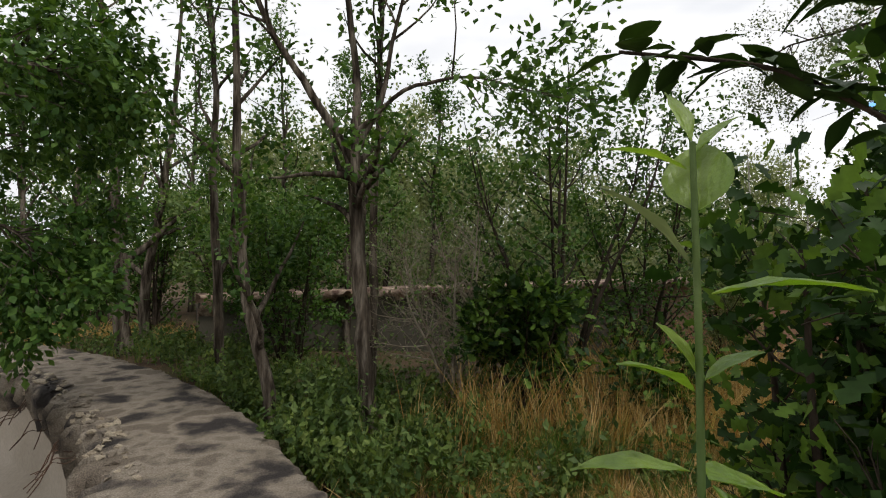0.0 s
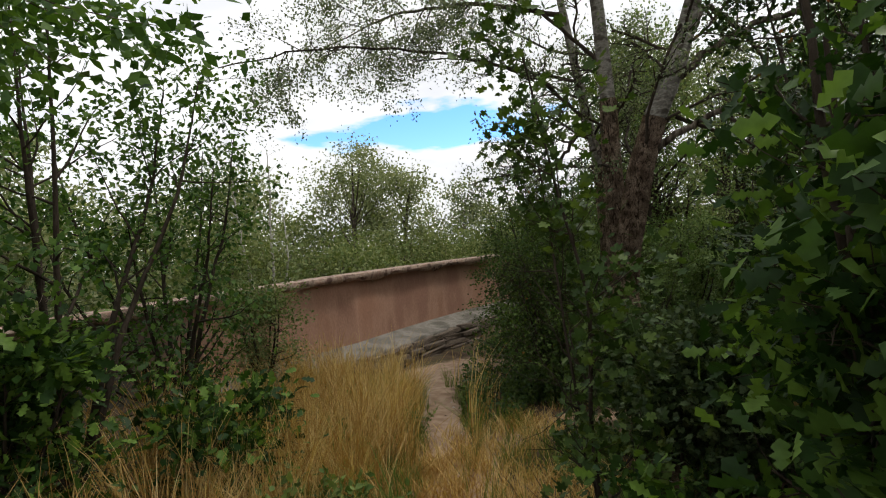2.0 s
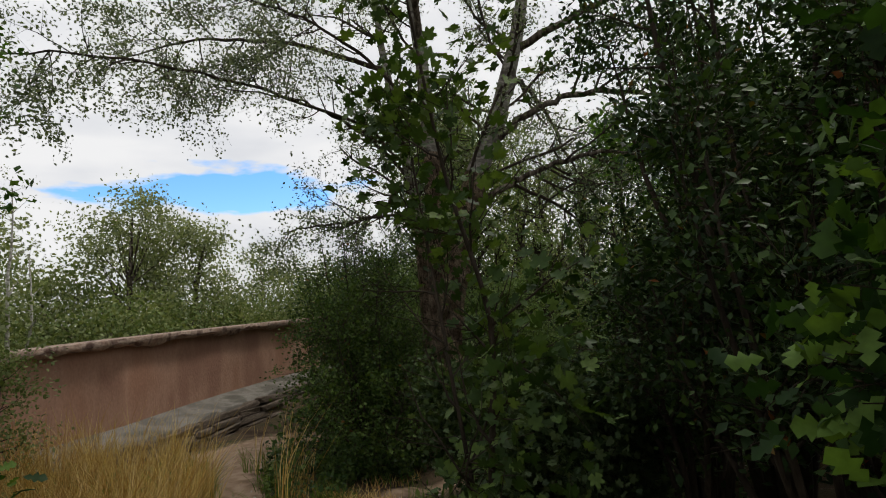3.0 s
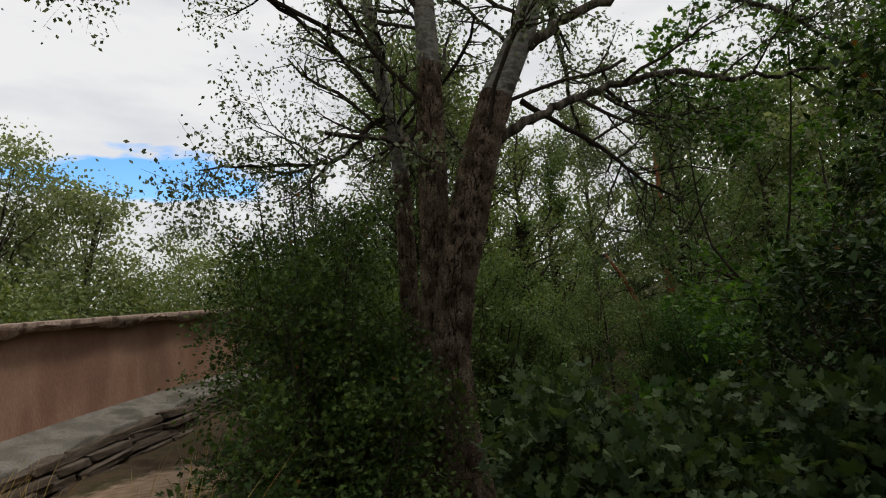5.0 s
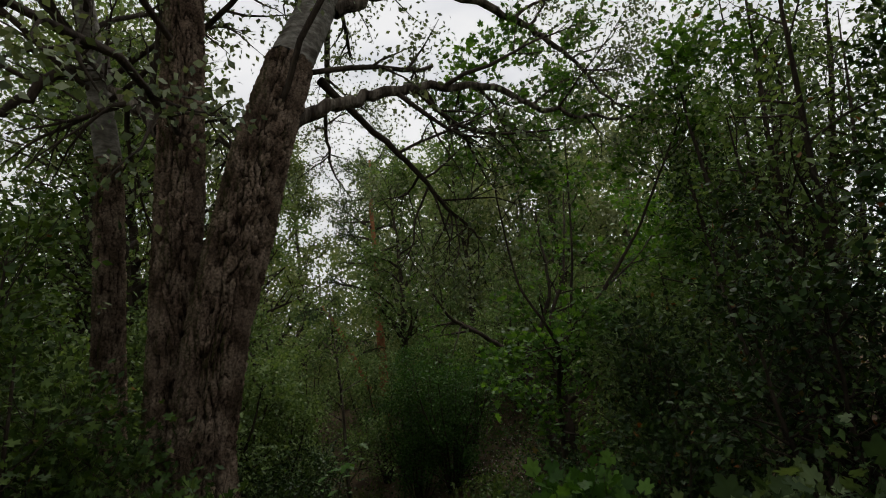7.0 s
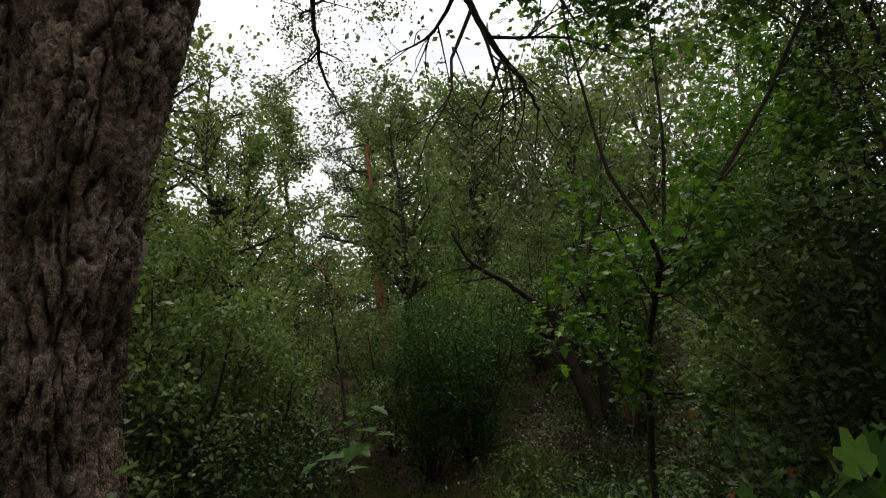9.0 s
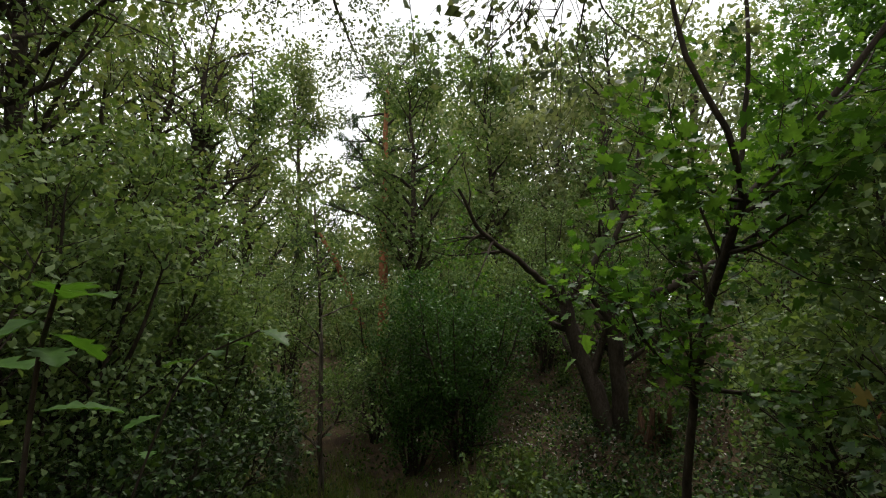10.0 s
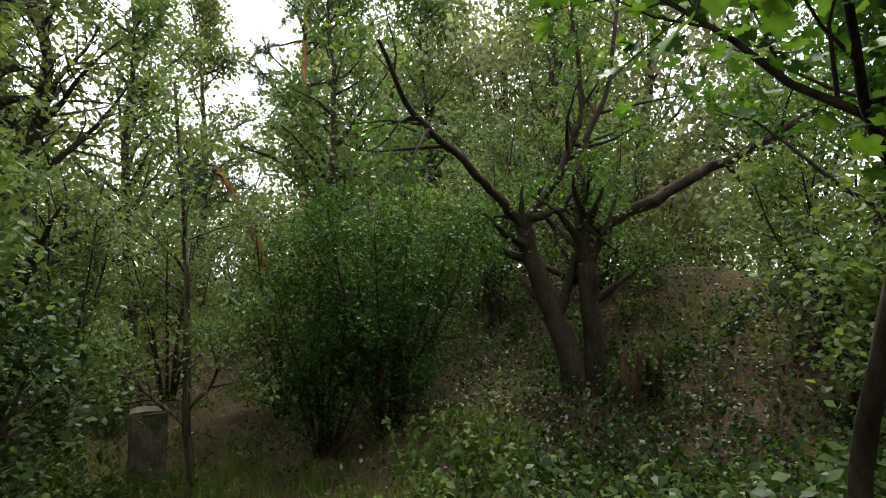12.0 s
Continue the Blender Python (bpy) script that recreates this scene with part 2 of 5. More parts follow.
class Tubes:
    """Collects tapered tubes into one mesh."""

    def __init__(self):
        self.v, self.f, self.n = [], [], 0

    def add(self, pts, radii, sides=6, rough=0.0, rng=None, furrow=0.0):
        pts = np.asarray(pts, float)
        radii = np.asarray(radii, float)
        tang = np.gradient(pts, axis=0)
        tang /= np.linalg.norm(tang, axis=1)[:, None] + 1e-9
        ref = np.array([1.0, 0, 0]) if abs(tang[0][0]) < 0.8 else np.array([0, 1.0, 0])
        u = np.cross(tang, ref)
        u /= np.linalg.norm(u, axis=1)[:, None] + 1e-9
        w = np.cross(tang, u)
        ang = np.linspace(0, 2 * math.pi, sides, endpoint=False)
        rr = np.repeat(radii[:, None], sides, 1)
        if rough and rng is not None:
            rr = rr * (1 + rough * rng.standard_normal(rr.shape))
        ring = pts[:, None, :] + rr[:, :, None] * (np.cos(ang)[None, :, None] * u[:, None, :] + np.sin(ang)[None, :, None] * w[:, None, :])
        k, base = len(pts), self.n
        self.v.append(ring.reshape(-1, 3))
        i = np.arange(k - 1)[:, None] * sides
        j = np.arange(sides)[None, :]
        a = base + i + j
        b = base + i + (j + 1) % sides
        self.f.append(np.stack([a, b, b + sides, a + sides], -1).reshape(-1, 4))
        self.n += k * sides

    def done(self, name, material, parent, label="", smooth=True):
        return link_mesh(name, np.concatenate(self.v), np.concatenate(self.f), material, parent, label, smooth)


def lobed(pairs, tip=1.0):
    """A leaf outline from (height, half width) pairs: a folded fan of triangles on a midrib."""
    v = [(0, 0, 0)]
    for h, w in pairs:
        v += [(-w, h, 0.12 * w), (0, h * 0.97, -0.02), (w, h, 0.12 * w)]
    v.append((0, tip, -0.06))
    n, f = len(pairs), [(0, 2, 1), (0, 3, 2)]
    for i in range(n - 1):
        a, b = 1 + 3 * i, 4 + 3 * i
        f += [(a, a + 1, b), (a + 1, b + 1, b), (a + 1, a + 2, b + 1), (a + 2, b + 2, b + 1)]
    a = 1 + 3 * (n - 1)
    f += [(a, a + 1, len(v) - 1), (a + 1, a + 2, len(v) - 1)]
    return np.array(v, float), np.array(f)


def palmate(rays):
    """A lobed leaf as a fan round its heart, from (angle, length) pairs."""
    v = [(0, 0.32, -0.03)] + [(math.sin(radians(a)) * r, 0.32 + math.cos(radians(a)) * r, 0.05 * (i % 2)) for i, (a, r) in enumerate(rays)]
    return np.array(v, float), np.array([(0, i + 1, i) for i in range(1, len(v) - 1)])


LEAF = {
    "tiny": (np.array([(0, 0, 0), (-0.32, 0.5, 0.05), (0.32, 0.5, 0.05), (0, 1, -0.05)], float), np.array([(0, 2, 1), (1, 2, 3)])),
    "oval": (np.array([(0, 0, 0), (-0.3, 0.42, 0.06), (0, 0.5, -0.02), (0.3, 0.42, 0.06), (0, 1, -0.07)], float), np.array([(0, 2, 1), (0, 3, 2), (1, 2, 4), (2, 3, 4)])),
    "long": lobed([(0.25, 0.09), (0.6, 0.10)]),
    "oak": lobed([(0.26, 0.20), (0.35, 0.10), (0.52, 0.32), (0.62, 0.15), (0.80, 0.26)]),
    "haw": palmate([(-150, 0.32), (-70, 0.36), (-45, 0.22), (-28, 0.58), (0, 0.42), (12, 0.68), (30, 0.24), (62, 0.44), (150, 0.32)]),
    "maple": palmate([(-160, 0.32), (-112, 0.40), (-92, 0.50), (-74, 0.36), (-56, 0.58), (-42, 0.62), (-25, 0.42), (-11, 0.64), (0, 0.72), (11, 0.64), (25, 0.42), (42, 0.62), (56, 0.58), (74, 0.36), (92, 0.50), (112, 0.40), (160, 0.32)]),
    "needle": (np.array([(-0.02, 0, 0), (0.02, 0, 0), (0, 1, 0), (0.1, 0.9, 0.3), (0.13, 0.0, 0.0), (-0.1, 0.8, 0.3)], float), np.array([(0, 1, 2), (0, 1, 3), (0, 1, 5)])),
}


def leaves(rng, kind, at, size, up=0.5, out=None, droop=0.2):
    """Vertices and faces of many leaves of one kind at the points given."""
    v, f = LEAF[kind]
    n = len(at)
    d = rng.standard_normal((n, 3))
    if out is not None:
        d += out * 1.2
    d[:, 2] -= droop
    d /= np.linalg.norm(d, axis=1)[:, None]
    nor = rng.standard_normal((n, 3)) * (1 - up) + np.array([0, 0, 1.0]) * up
    side = np.cross(d, nor)
    side /= np.linalg.norm(side, axis=1)[:, None] + 1e-9
    nor = np.cross(side, d)
    s = size * rng.uniform(0.6, 1.25, n)
    co = at[:, None, :] + s[:, None, None] * (v[None, :, 0:1] * side[:, None, :] + v[None, :, 1:2] * d[:, None, :] + v[None, :, 2:3] * nor[:, None, :])
    face = (f[None] + (np.arange(n) * len(v))[:, None, None]).reshape(-1, 3)
    return co.reshape(-1, 3), face


def wander(rng, start, way, length, steps, bend=0.15, rise=0.0):
    p, d = np.array(start, float), np.array(way, float)
    d /= np.linalg.norm(d)
    pts = [p.copy()]
    for _ in range(steps):
        d = d + rng.standard_normal(3) * bend + np.array([0, 0, rise])
        d /= np.linalg.norm(d)
        p = p + d * length / steps
        pts.append(p.copy())
    return np.array(pts)


def sprout(rng, pts, radii, count, low, length, angle, bend, rise, steps=5):
    """Side shoots of a branch: (points, radii) each."""
    made = []
    for _ in range(count):
        u = low + (1 - low) * rng.random() ** 0.8
        i = min(int(u * (len(pts) - 1)), len(pts) - 2)
        fr = u * (len(pts) - 1) - i
        p = pts[i] * (1 - fr) + pts[i + 1] * fr
        r = radii[i] * (1 - fr) + radii[i + 1] * fr
        t = pts[i + 1] - pts[i]
        t /= np.linalg.norm(t) + 1e-9
        q = rng.standard_normal(3)
        q -= q @ t * t
        q /= np.linalg.norm(q) + 1e-9
        a = angle * rng.uniform(0.7, 1.3)
        way = t * math.cos(a) + q * math.sin(a)
        n = length * rng.uniform(0.55, 1.2) * (1.15 - 0.6 * u)
        line = wander(rng, p, way, n, steps, bend, rise)
        made.append((line, np.linspace(min(r * 0.62, 0.6 * radii[0]), max(r * 0.12, 0.0012), len(line))))
    return made


def clear_of_walk(p, gap=0.47):
    """Which points leave the walker room."""
    best = np.full(len(p), 99.0)
    for q0, q1 in zip(PATH[:-1], PATH[1:]):
        a, b = np.array(q0[1:4]), np.array(q1[1:4])
        u = np.clip(((p - a) @ (b - a)) / ((b - a) @ (b - a)), 0, 1)
        d = p - a - u[:, None] * (b - a)
        d[:, 2] *= np.where(d[:, 2] < 0, 0.45, 1.0)
        best = np.minimum(best, np.linalg.norm(d, axis=1))
    return best > gap


def plant(name, x, y, z, label, category, seed, stems, bark, leaf, leaf_kind, leaf_size, limbs=8, limb_len=1.0, twigs=7, twig_len=0.45,
          per_twig=14, low=0.25, angle=0.9, bend=0.14, rise=0.05, group="", up=0.62, sides=10, third=0, droop=0.2, spill=0.06, trunk_name="trunk", autumn=0.0, bare_twigs=False):
    """A tree or shrub. stems: lists of points and a pair of radii, from the foot; limbs and twigs grow on them, and leaves on the twigs."""
    rng = np.random.default_rng(seed)
    top = thing(name, x, y, z, label, category, group)
    away = min(math.hypot(x - q[1], y - q[2]) for q in PATH)
    if leaf_kind in ("haw", "oval", "maple"):
        leaf_kind = "tiny" if away > 2.6 and leaf_kind != "maple" else "oval" if away > 1.7 and leaf_kind == "haw" else leaf_kind
    fine, spots, outs = Tubes(), [], []
    for pts, (r0, r1) in stems:
        pts = np.asarray(pts, float)
        k = max(6, int(len(pts) * 4))
        u = np.linspace(0, len(pts) - 1, k)
        line = np.stack([np.interp(u, np.arange(len(pts)), pts[:, c]) for c in range(3)], 1)
        line[1:-1] = (line[:-2] + 2 * line[1:-1] + line[2:]) / 4
        line[1:-1] += rng.standard_normal((k - 2, 3)) * r0 * 0.12
        rad = np.linspace(r0, r1, k)
        rad[0] *= 1.25
        tb = Tubes()
        tb.add(line, rad, sides, 0.05, rng)
        tb.done(trunk_name, bark, top)
        for lp, lr in sprout(rng, line, rad, limbs, low, limb_len, angle, bend, rise, 6):
            if lr[0] > 0.016:
                lb = Tubes()
                lb.add(lp, lr, 6, 0.05, rng)
                lb.done("limb", bark, top)
            else:
                fine.add(lp, lr, 4)
            tw = sprout(rng, lp, lr, twigs, 0.15, twig_len, 0.8, bend * 1.3, rise * 0.5, 3)
            if third:
                for tp, trad in list(tw):
                    tw += sprout(rng, tp, trad, third, 0.2, twig_len * 0.6, 0.8, bend * 1.3, 0.0, 3)
            tw.append((lp[2:], lr[2:]))
            for tp, trad in tw:
                if away < 2.6 or bare_twigs:
                    fine.add(tp, trad, 3)
                n = rng.poisson(per_twig)
                if n:
                    w = rng.random(n) * (len(tp) - 1)
                    i = np.minimum(w.astype(int), len(tp) - 2)
                    fr = (w - i)[:, None]
                    spots.append(tp[i] * (1 - fr) + tp[i + 1] * fr + rng.standard_normal((n, 3)) * spill)
                    o = tp[-1] - tp[0]
                    outs.append(np.repeat((o / (np.linalg.norm(o) + 1e-9))[None], n, 0))
    if fine.v:
        tagged(fine.done("twig_mass", bark, top), kind="stuff")
    if spots:
        spots, outs = np.concatenate(spots), np.concatenate(outs)
        ok = clear_of_walk(spots + np.array([x, y, z]))
        spots, outs = spots[ok], outs[ok]
        pick = rng.random(len(spots)) < autumn
        v, f = leaves(rng, leaf_kind, spots[~pick], leaf_size, up, outs[~pick], droop)
        link_mesh("crown", v, f, leaf, top)
        if pick.any():
            v, f = leaves(rng, leaf_kind, spots[pick], leaf_size, up, outs[pick], droop)
            link_mesh("turning_leaves", v, f, M_AUTUMN, top, "yellow and rust turning leaves")
    return top


# ---- ground ----
HEIGHTS = [(-14, -4, 0), (-4, 6, 0), (0, 0, 0), (1, 6, 0), (-3, 14, 0.1), (3.5, 7.5, -0.1), (2.5, 3.2, -0.34), (4, 4, -0.4), (5.6, 5.8, -0.42), (7.0, 7.4, -0.65), (7.6, 8.6, -0.85), (5, 8.5, -0.7), (9.5, 8.4, -0.9), (5.2, 4.1, -0.5),
           (12, 8, -0.7), (6.6, 3.8, -0.7), (7.2, 3.2, -1.05), (7.8, 2.9, -1.35), (8.4, 2.6, -1.62), (12.7, 1.6, -1.95), (14.5, 2.4, -2.15), (20, 2, -2.2), (30, 0, -1.8), (9.5, 6, -0.9), (13, 6, -1.3),
           (11.3, -0.9, -1.62), (12.5, -1.5, -1.15), (13.5, -4.6, 0.15), (10.5, -3.5, -0.1), (16, -6, 0.2), (7, -1, -0.3), (8.5, 0.2, -1.0), (4, 0, -0.1), (2, -4, 0), (20, 12, 0.2), (10, 20, 0.2)]
HP = np.array(HEIGHTS)


def ground_z(x, y):
    x, y = np.asarray(x, float), np.asarray(y, float)
    d2 = (x[..., None] - HP[:, 0]) ** 2 + (y[..., None] - HP[:, 1]) ** 2
    w = 1 / (d2 + 0.25) ** 1.6
    z = (w * HP[:, 2]).sum(-1) / w.sum(-1)
    return z + 0.035 * np.sin(1.7 * x + 0.6 * y) * np.sin(1.3 * y - 0.4 * x) + 0.015 * np.sin(5.1 * x) * np.sin(4.3 * y)


def gz(x, y):
    return float(ground_z(x, y))


RING = Vector((-11.3, -2.6, 0))
TRAIL = [(-0.3, -2), (-0.1, 1.5), (-0.05, 3.4), (0.6, 2.8), (2.3, 3.2), (3.4, 4.2), (4.4, 4.9), (5.6, 6.0), (6.6, 7.2), (7.6, 8.2)]
TRAIL_2 = [(3.0, 3.6), (4.2, 4.15), (5.4, 4.0), (6.5, 3.65), (7.4, 3.1), (8.4, 2.6), (10.5, 2.0), (12.7, 1.55), (15, 1.3), (19, 1.2)]


def line_dist(x, y, line):
    best = np.full(np.shape(x), 99.0)
    for (ax, ay), (bx, by) in zip(line[:-1], line[1:]):
        vx, vy = bx - ax, by - ay
        u = np.clip(((x - ax) * vx + (y - ay) * vy) / (vx * vx + vy * vy), 0, 1)
        best = np.minimum(best, np.hypot(x - ax - u * vx, y - ay - u * vy))
    return best


def bareness(x, y):
    """How bare and trodden the ground is."""
    a = np.clip(1.2 - line_dist(x, y, TRAIL) / 0.4, 0, 1)
    b = np.clip(1.15 - line_dist(x, y, TRAIL_2) / np.where(np.asarray(x) > 7.5, 0.16, 0.24), 0, 1) * np.where(np.asarray(x) > 7.5, 0.40, 0.7)
    patch = np.clip(1.3 - np.hypot((x - 6.3) / 1.3, (y - 6.9) / 1.5), 0, 1)
    patch_3 = np.clip(1.3 - np.hypot((x - 7.8) / 1.5, (y - 7.2) / 0.9), 0, 1)
    patch_4 = np.clip(1.3 - np.hypot((x - 0.9) / 1.1, (y - 3.6) / 0.6), 0, 1) * 0.42
    patch_2 = np.clip(1.3 - np.hypot((x + 0.0) / 0.5, (y - 3.5) / 0.4), 0, 1)
    return np.maximum(np.maximum(a * 0.72, b), np.maximum(np.maximum(patch, patch_3), np.maximum(patch_2, patch_4)))


def make_ground():
    near = np.arange(-10, 24.01, 0.2)
    left = -10 - np.cumsum(np.geomspace(0.3, 400, 34))[::-1]
    right = 24 + np.cumsum(np.geomspace(0.3, 400, 34))
    xs = np.concatenate([left, near, right])
    near_y = np.arange(-9, 16.01, 0.2)
    ys = np.concatenate([-9 - np.cumsum(np.geomspace(0.3, 400, 34))[::-1], near_y, 16 + np.cumsum(np.geomspace(0.3, 400, 34))])
    gx, gy = np.meshgrid(xs, ys)
    z = ground_z(gx.ravel(), gy.ravel())
    far = np.clip((np.hypot(gx - 5, gy - 4).ravel() - 30) / 60, 0, 1)
    z = z * (1 - far) - 0.2 * far
    r = np.hypot(gx - RING.x, gy - RING.y).ravel()
    z = np.where(r < 11.6, -1.5, np.where(r < 12.3, np.minimum(z, -0.02), z))
    verts = np.stack([gx.ravel(), gy.ravel(), z], 1)
    w, h = len(xs), len(ys)
    i = (np.arange(h - 1)[:, None] * w + np.arange(w - 1)[None, :]).ravel()
    ob = link_mesh("ground", verts, np.stack([i, i + 1, i + 1 + w, i + w], 1), M_SOIL, None, "", True)
    bare = ob.data.attributes.new("bare", "FLOAT", "POINT")
    bare.data.foreach_set("value", bareness(gx.ravel(), gy.ravel()).astype(np.float32))
    m = M_SOIL.copy()
    m.name = "woodland_ground"
    n, l = m.node_tree.nodes, m.node_tree.links
    at = n.new("ShaderNodeAttribute")
    at.attribute_name = "bare"
    no = n.new("ShaderNodeTexNoise")
    no.inputs["Scale"].default_value, no.inputs["Detail"].default_value = 7, 8
    tc = n.new("ShaderNodeTexCoord")
    l.new(tc.outputs["Object"], no.inputs["Vector"])
    ad = n.new("ShaderNodeMath")
    ad.operation = "MULTIPLY_ADD"
    ad.inputs[1].default_value = 0.55
    l.new(no.outputs["Fac"], ad.inputs[0])
    l.new(at.outputs["Fac"], ad.inputs[2])
    rp = n.new("ShaderNodeMapRange")
    rp.inputs["From Min"].default_value, rp.inputs["From Max"].default_value = 0.55, 0.85
    l.new(ad.outputs[0], rp.inputs["Value"])
    sand = n.new("ShaderNodeValToRGB")
    sand.color_ramp.elements[0].position, sand.color_ramp.elements[0].color = 0.35, (0.25, 0.165, 0.105, 1)
    sand.color_ramp.elements[1].position, sand.color_ramp.elements[1].color = 0.65, (0.38, 0.275, 0.19, 1)
    l.new(no.outputs["Fac"], sand.inputs["Fac"])
    mx = n.new("ShaderNodeMix")
    mx.data_type = "RGBA"
    l.new(rp.outputs["Result"], mx.inputs["Factor"])
    b = n["Principled BSDF"]
    l.new(b.inputs["Base Color"].links[0].from_socket, mx.inputs[6])
    l.new(sand.outputs["Color"], mx.inputs[7])
    l.new(mx.outputs[2], b.inputs["Base Color"])
    ob.data.materials[0] = m
    tagged(ob, "woodland soil with leaf litter and a trodden sandy trail", "ground", "", "structure")


make_ground()


# ---- the round tank's rim, beside the start ----
def make_rim():
    rng = np.random.default_rng(4)
    top = thing("concrete_rim", RING.x, RING.y, 0, "weathered round concrete rim with a crumbled inner edge", "wall", "", "structure")
    a = np.radians(np.arange(-50, 112, 0.22))
    k = len(a)
    inner = 10.94 + 0.035 * np.sin(a * 31) + 0.055 * rng.standard_normal(k) + 0.05 * np.sin(a * 77)
    outer = 12.1 + 0.02 * np.sin(a * 53) + 0.012 * rng.standard_normal(k)
    rows = [(inner + 0.10 + 0.03 * rng.standard_normal(k), -0.42), (inner + 0.02 + 0.03 * rng.standard_normal(k), -0.20), (inner, -0.06), (inner + 0.05, 0.012), (inner + 0.16, 0.03), (inner + 0.5, 0.035), (inner + 0.85, 0.035), (outer - 0.03, 0.03), (outer, 0.0), (outer, -0.4)]
    v = np.concatenate([np.stack([np.cos(a) * r, np.sin(a) * r, z + 0.012 * rng.standard_normal(k) * (1 if z < 0.03 else 0.25)], 1) for r, z in rows])
    f = []
    for j in range(len(rows) - 1):
        i = np.arange(k - 1) + j * k
        f.append(np.stack([i, i + 1, i + 1 + k, i + k], 1))
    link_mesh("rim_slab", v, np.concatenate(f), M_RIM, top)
    # the wall below the rim and the floor of the tank
    rr = [10.98, 10.98, 10.5, 0.05]
    zz = [-0.3, -1.05, -1.25, -1.3]
    a2 = np.radians(np.arange(0, 361, 3.0))
    k2 = len(a2)
    v2 = np.concatenate([np.stack([np.cos(a2) * r, np.sin(a2) * r, np.full(k2, z)], 1) for r, z in zip(rr, zz)])
    f2 = np.concatenate([np.stack([np.arange(k2 - 1) + j * k2, np.arange(1, k2) + j * k2, np.arange(1, k2) + (j + 1) * k2, np.arange(k2 - 1) + (j + 1) * k2], 1) for j in range(3)])
    link_mesh("tank_floor", v2, f2, M_PIT, top, "smooth pale concrete tank bottom")
    # bent reinforcing bars along the broken edge
    ang = [47.2, 46.6, 45.9, 42.5, 42.1, 41.7, 41.2, 40.6, 40.1, 36.8, 36.3, 35.9, 35.4, 52, 51.6, 51.2, 50.8]
    for s in ang:
        th = radians(s)
        c, n = math.cos(th), math.sin(th)
        tb = Tubes()
        r0, L = 10.99, rng.uniform(0.28, 0.5)
        sk = rng.uniform(-0.25, 0.1)
        pts = []
        for u in np.linspace(0, 1, 9):
            r = r0 - L * u * (0.9 + 0.1 * math.sin(6 * u))
            t = th + sk * u * u / 11 + 0.004 * math.sin(7 * u + s)
            pts.append((math.cos(t) * r, math.sin(t) * r, -0.14 - 0.05 * u - 0.16 * u * u + 0.04 * math.sin(8 * u + s)))
        tb.add(pts, np.full(9, 0.0045), 6)
        tb.done("reinforcing_bar", M_STEEL, top, "bent rusty reinforcing bar")
    # crumbs of broken concrete on the edge
    for q in range(230):
        th, drop = radians(rng.uniform(33, 62)), abs(rng.standard_normal()) * 0.1
        r = 10.97 + (rng.uniform(0.0, 0.22) if q % 3 else 0.0)
        z = 0.035 if q % 3 else -min(drop, 0.3)
        bm = bmesh.new()
        bmesh.ops.create_icosphere(bm, subdivisions=1, radius=rng.uniform(0.012, 0.045) * (1 if q % 3 else 1.4), matrix=Matrix.Translation((math.cos(th) * r, math.sin(th) * r, z)) @ Matrix.Rotation(rng.uniform(0, 3), 4, "Z") @ Matrix.Diagonal((1, 1.5, 0.55, 1)))
        for vv in bm.verts:
            vv.co += Vector(rng.standard_normal(3) * 0.006)
        part("rubble", bm, M_CRUMB if q % 2 else M_RIM, top)


M_CRUMB = mat("broken_concrete", (0.250, 0.205, 0.150), 0.95, ((0.360, 0.310, 0.235),), 0.7, 70, 9, spread=0.3, spec=0.1)
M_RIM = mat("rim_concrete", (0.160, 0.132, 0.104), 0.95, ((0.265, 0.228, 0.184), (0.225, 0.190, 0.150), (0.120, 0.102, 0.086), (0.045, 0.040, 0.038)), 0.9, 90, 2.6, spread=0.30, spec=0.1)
make_rim()


# ---- the long curved wall ----
def wall_at(deg, inward=0.0):
    """A point on the wall's face, by its bearing from the start of the walk, and the height of its top."""
    a = radians(deg)
    dx, dy = math.cos(a), math.sin(a)
    rx, ry = 0.3 - 17.36, 1.5 + 26.24
    b = rx * dx + ry * dy
    s = -b + math.sqrt(b * b - (rx * rx + ry * ry - 39.2 ** 2))
    k = 0.72 + 0.43 * min(max((deg - 48) / 60, 0), 1)
    d = s * k
    px, py = 0.3 + dx * d, 1.5 + dy * d
    nx, ny = px - 17.36, py + 26.24
    n = math.hypot(nx, ny)
    return px - nx / n * inward, py - ny / n * inward, 1.43 - k * 0.54


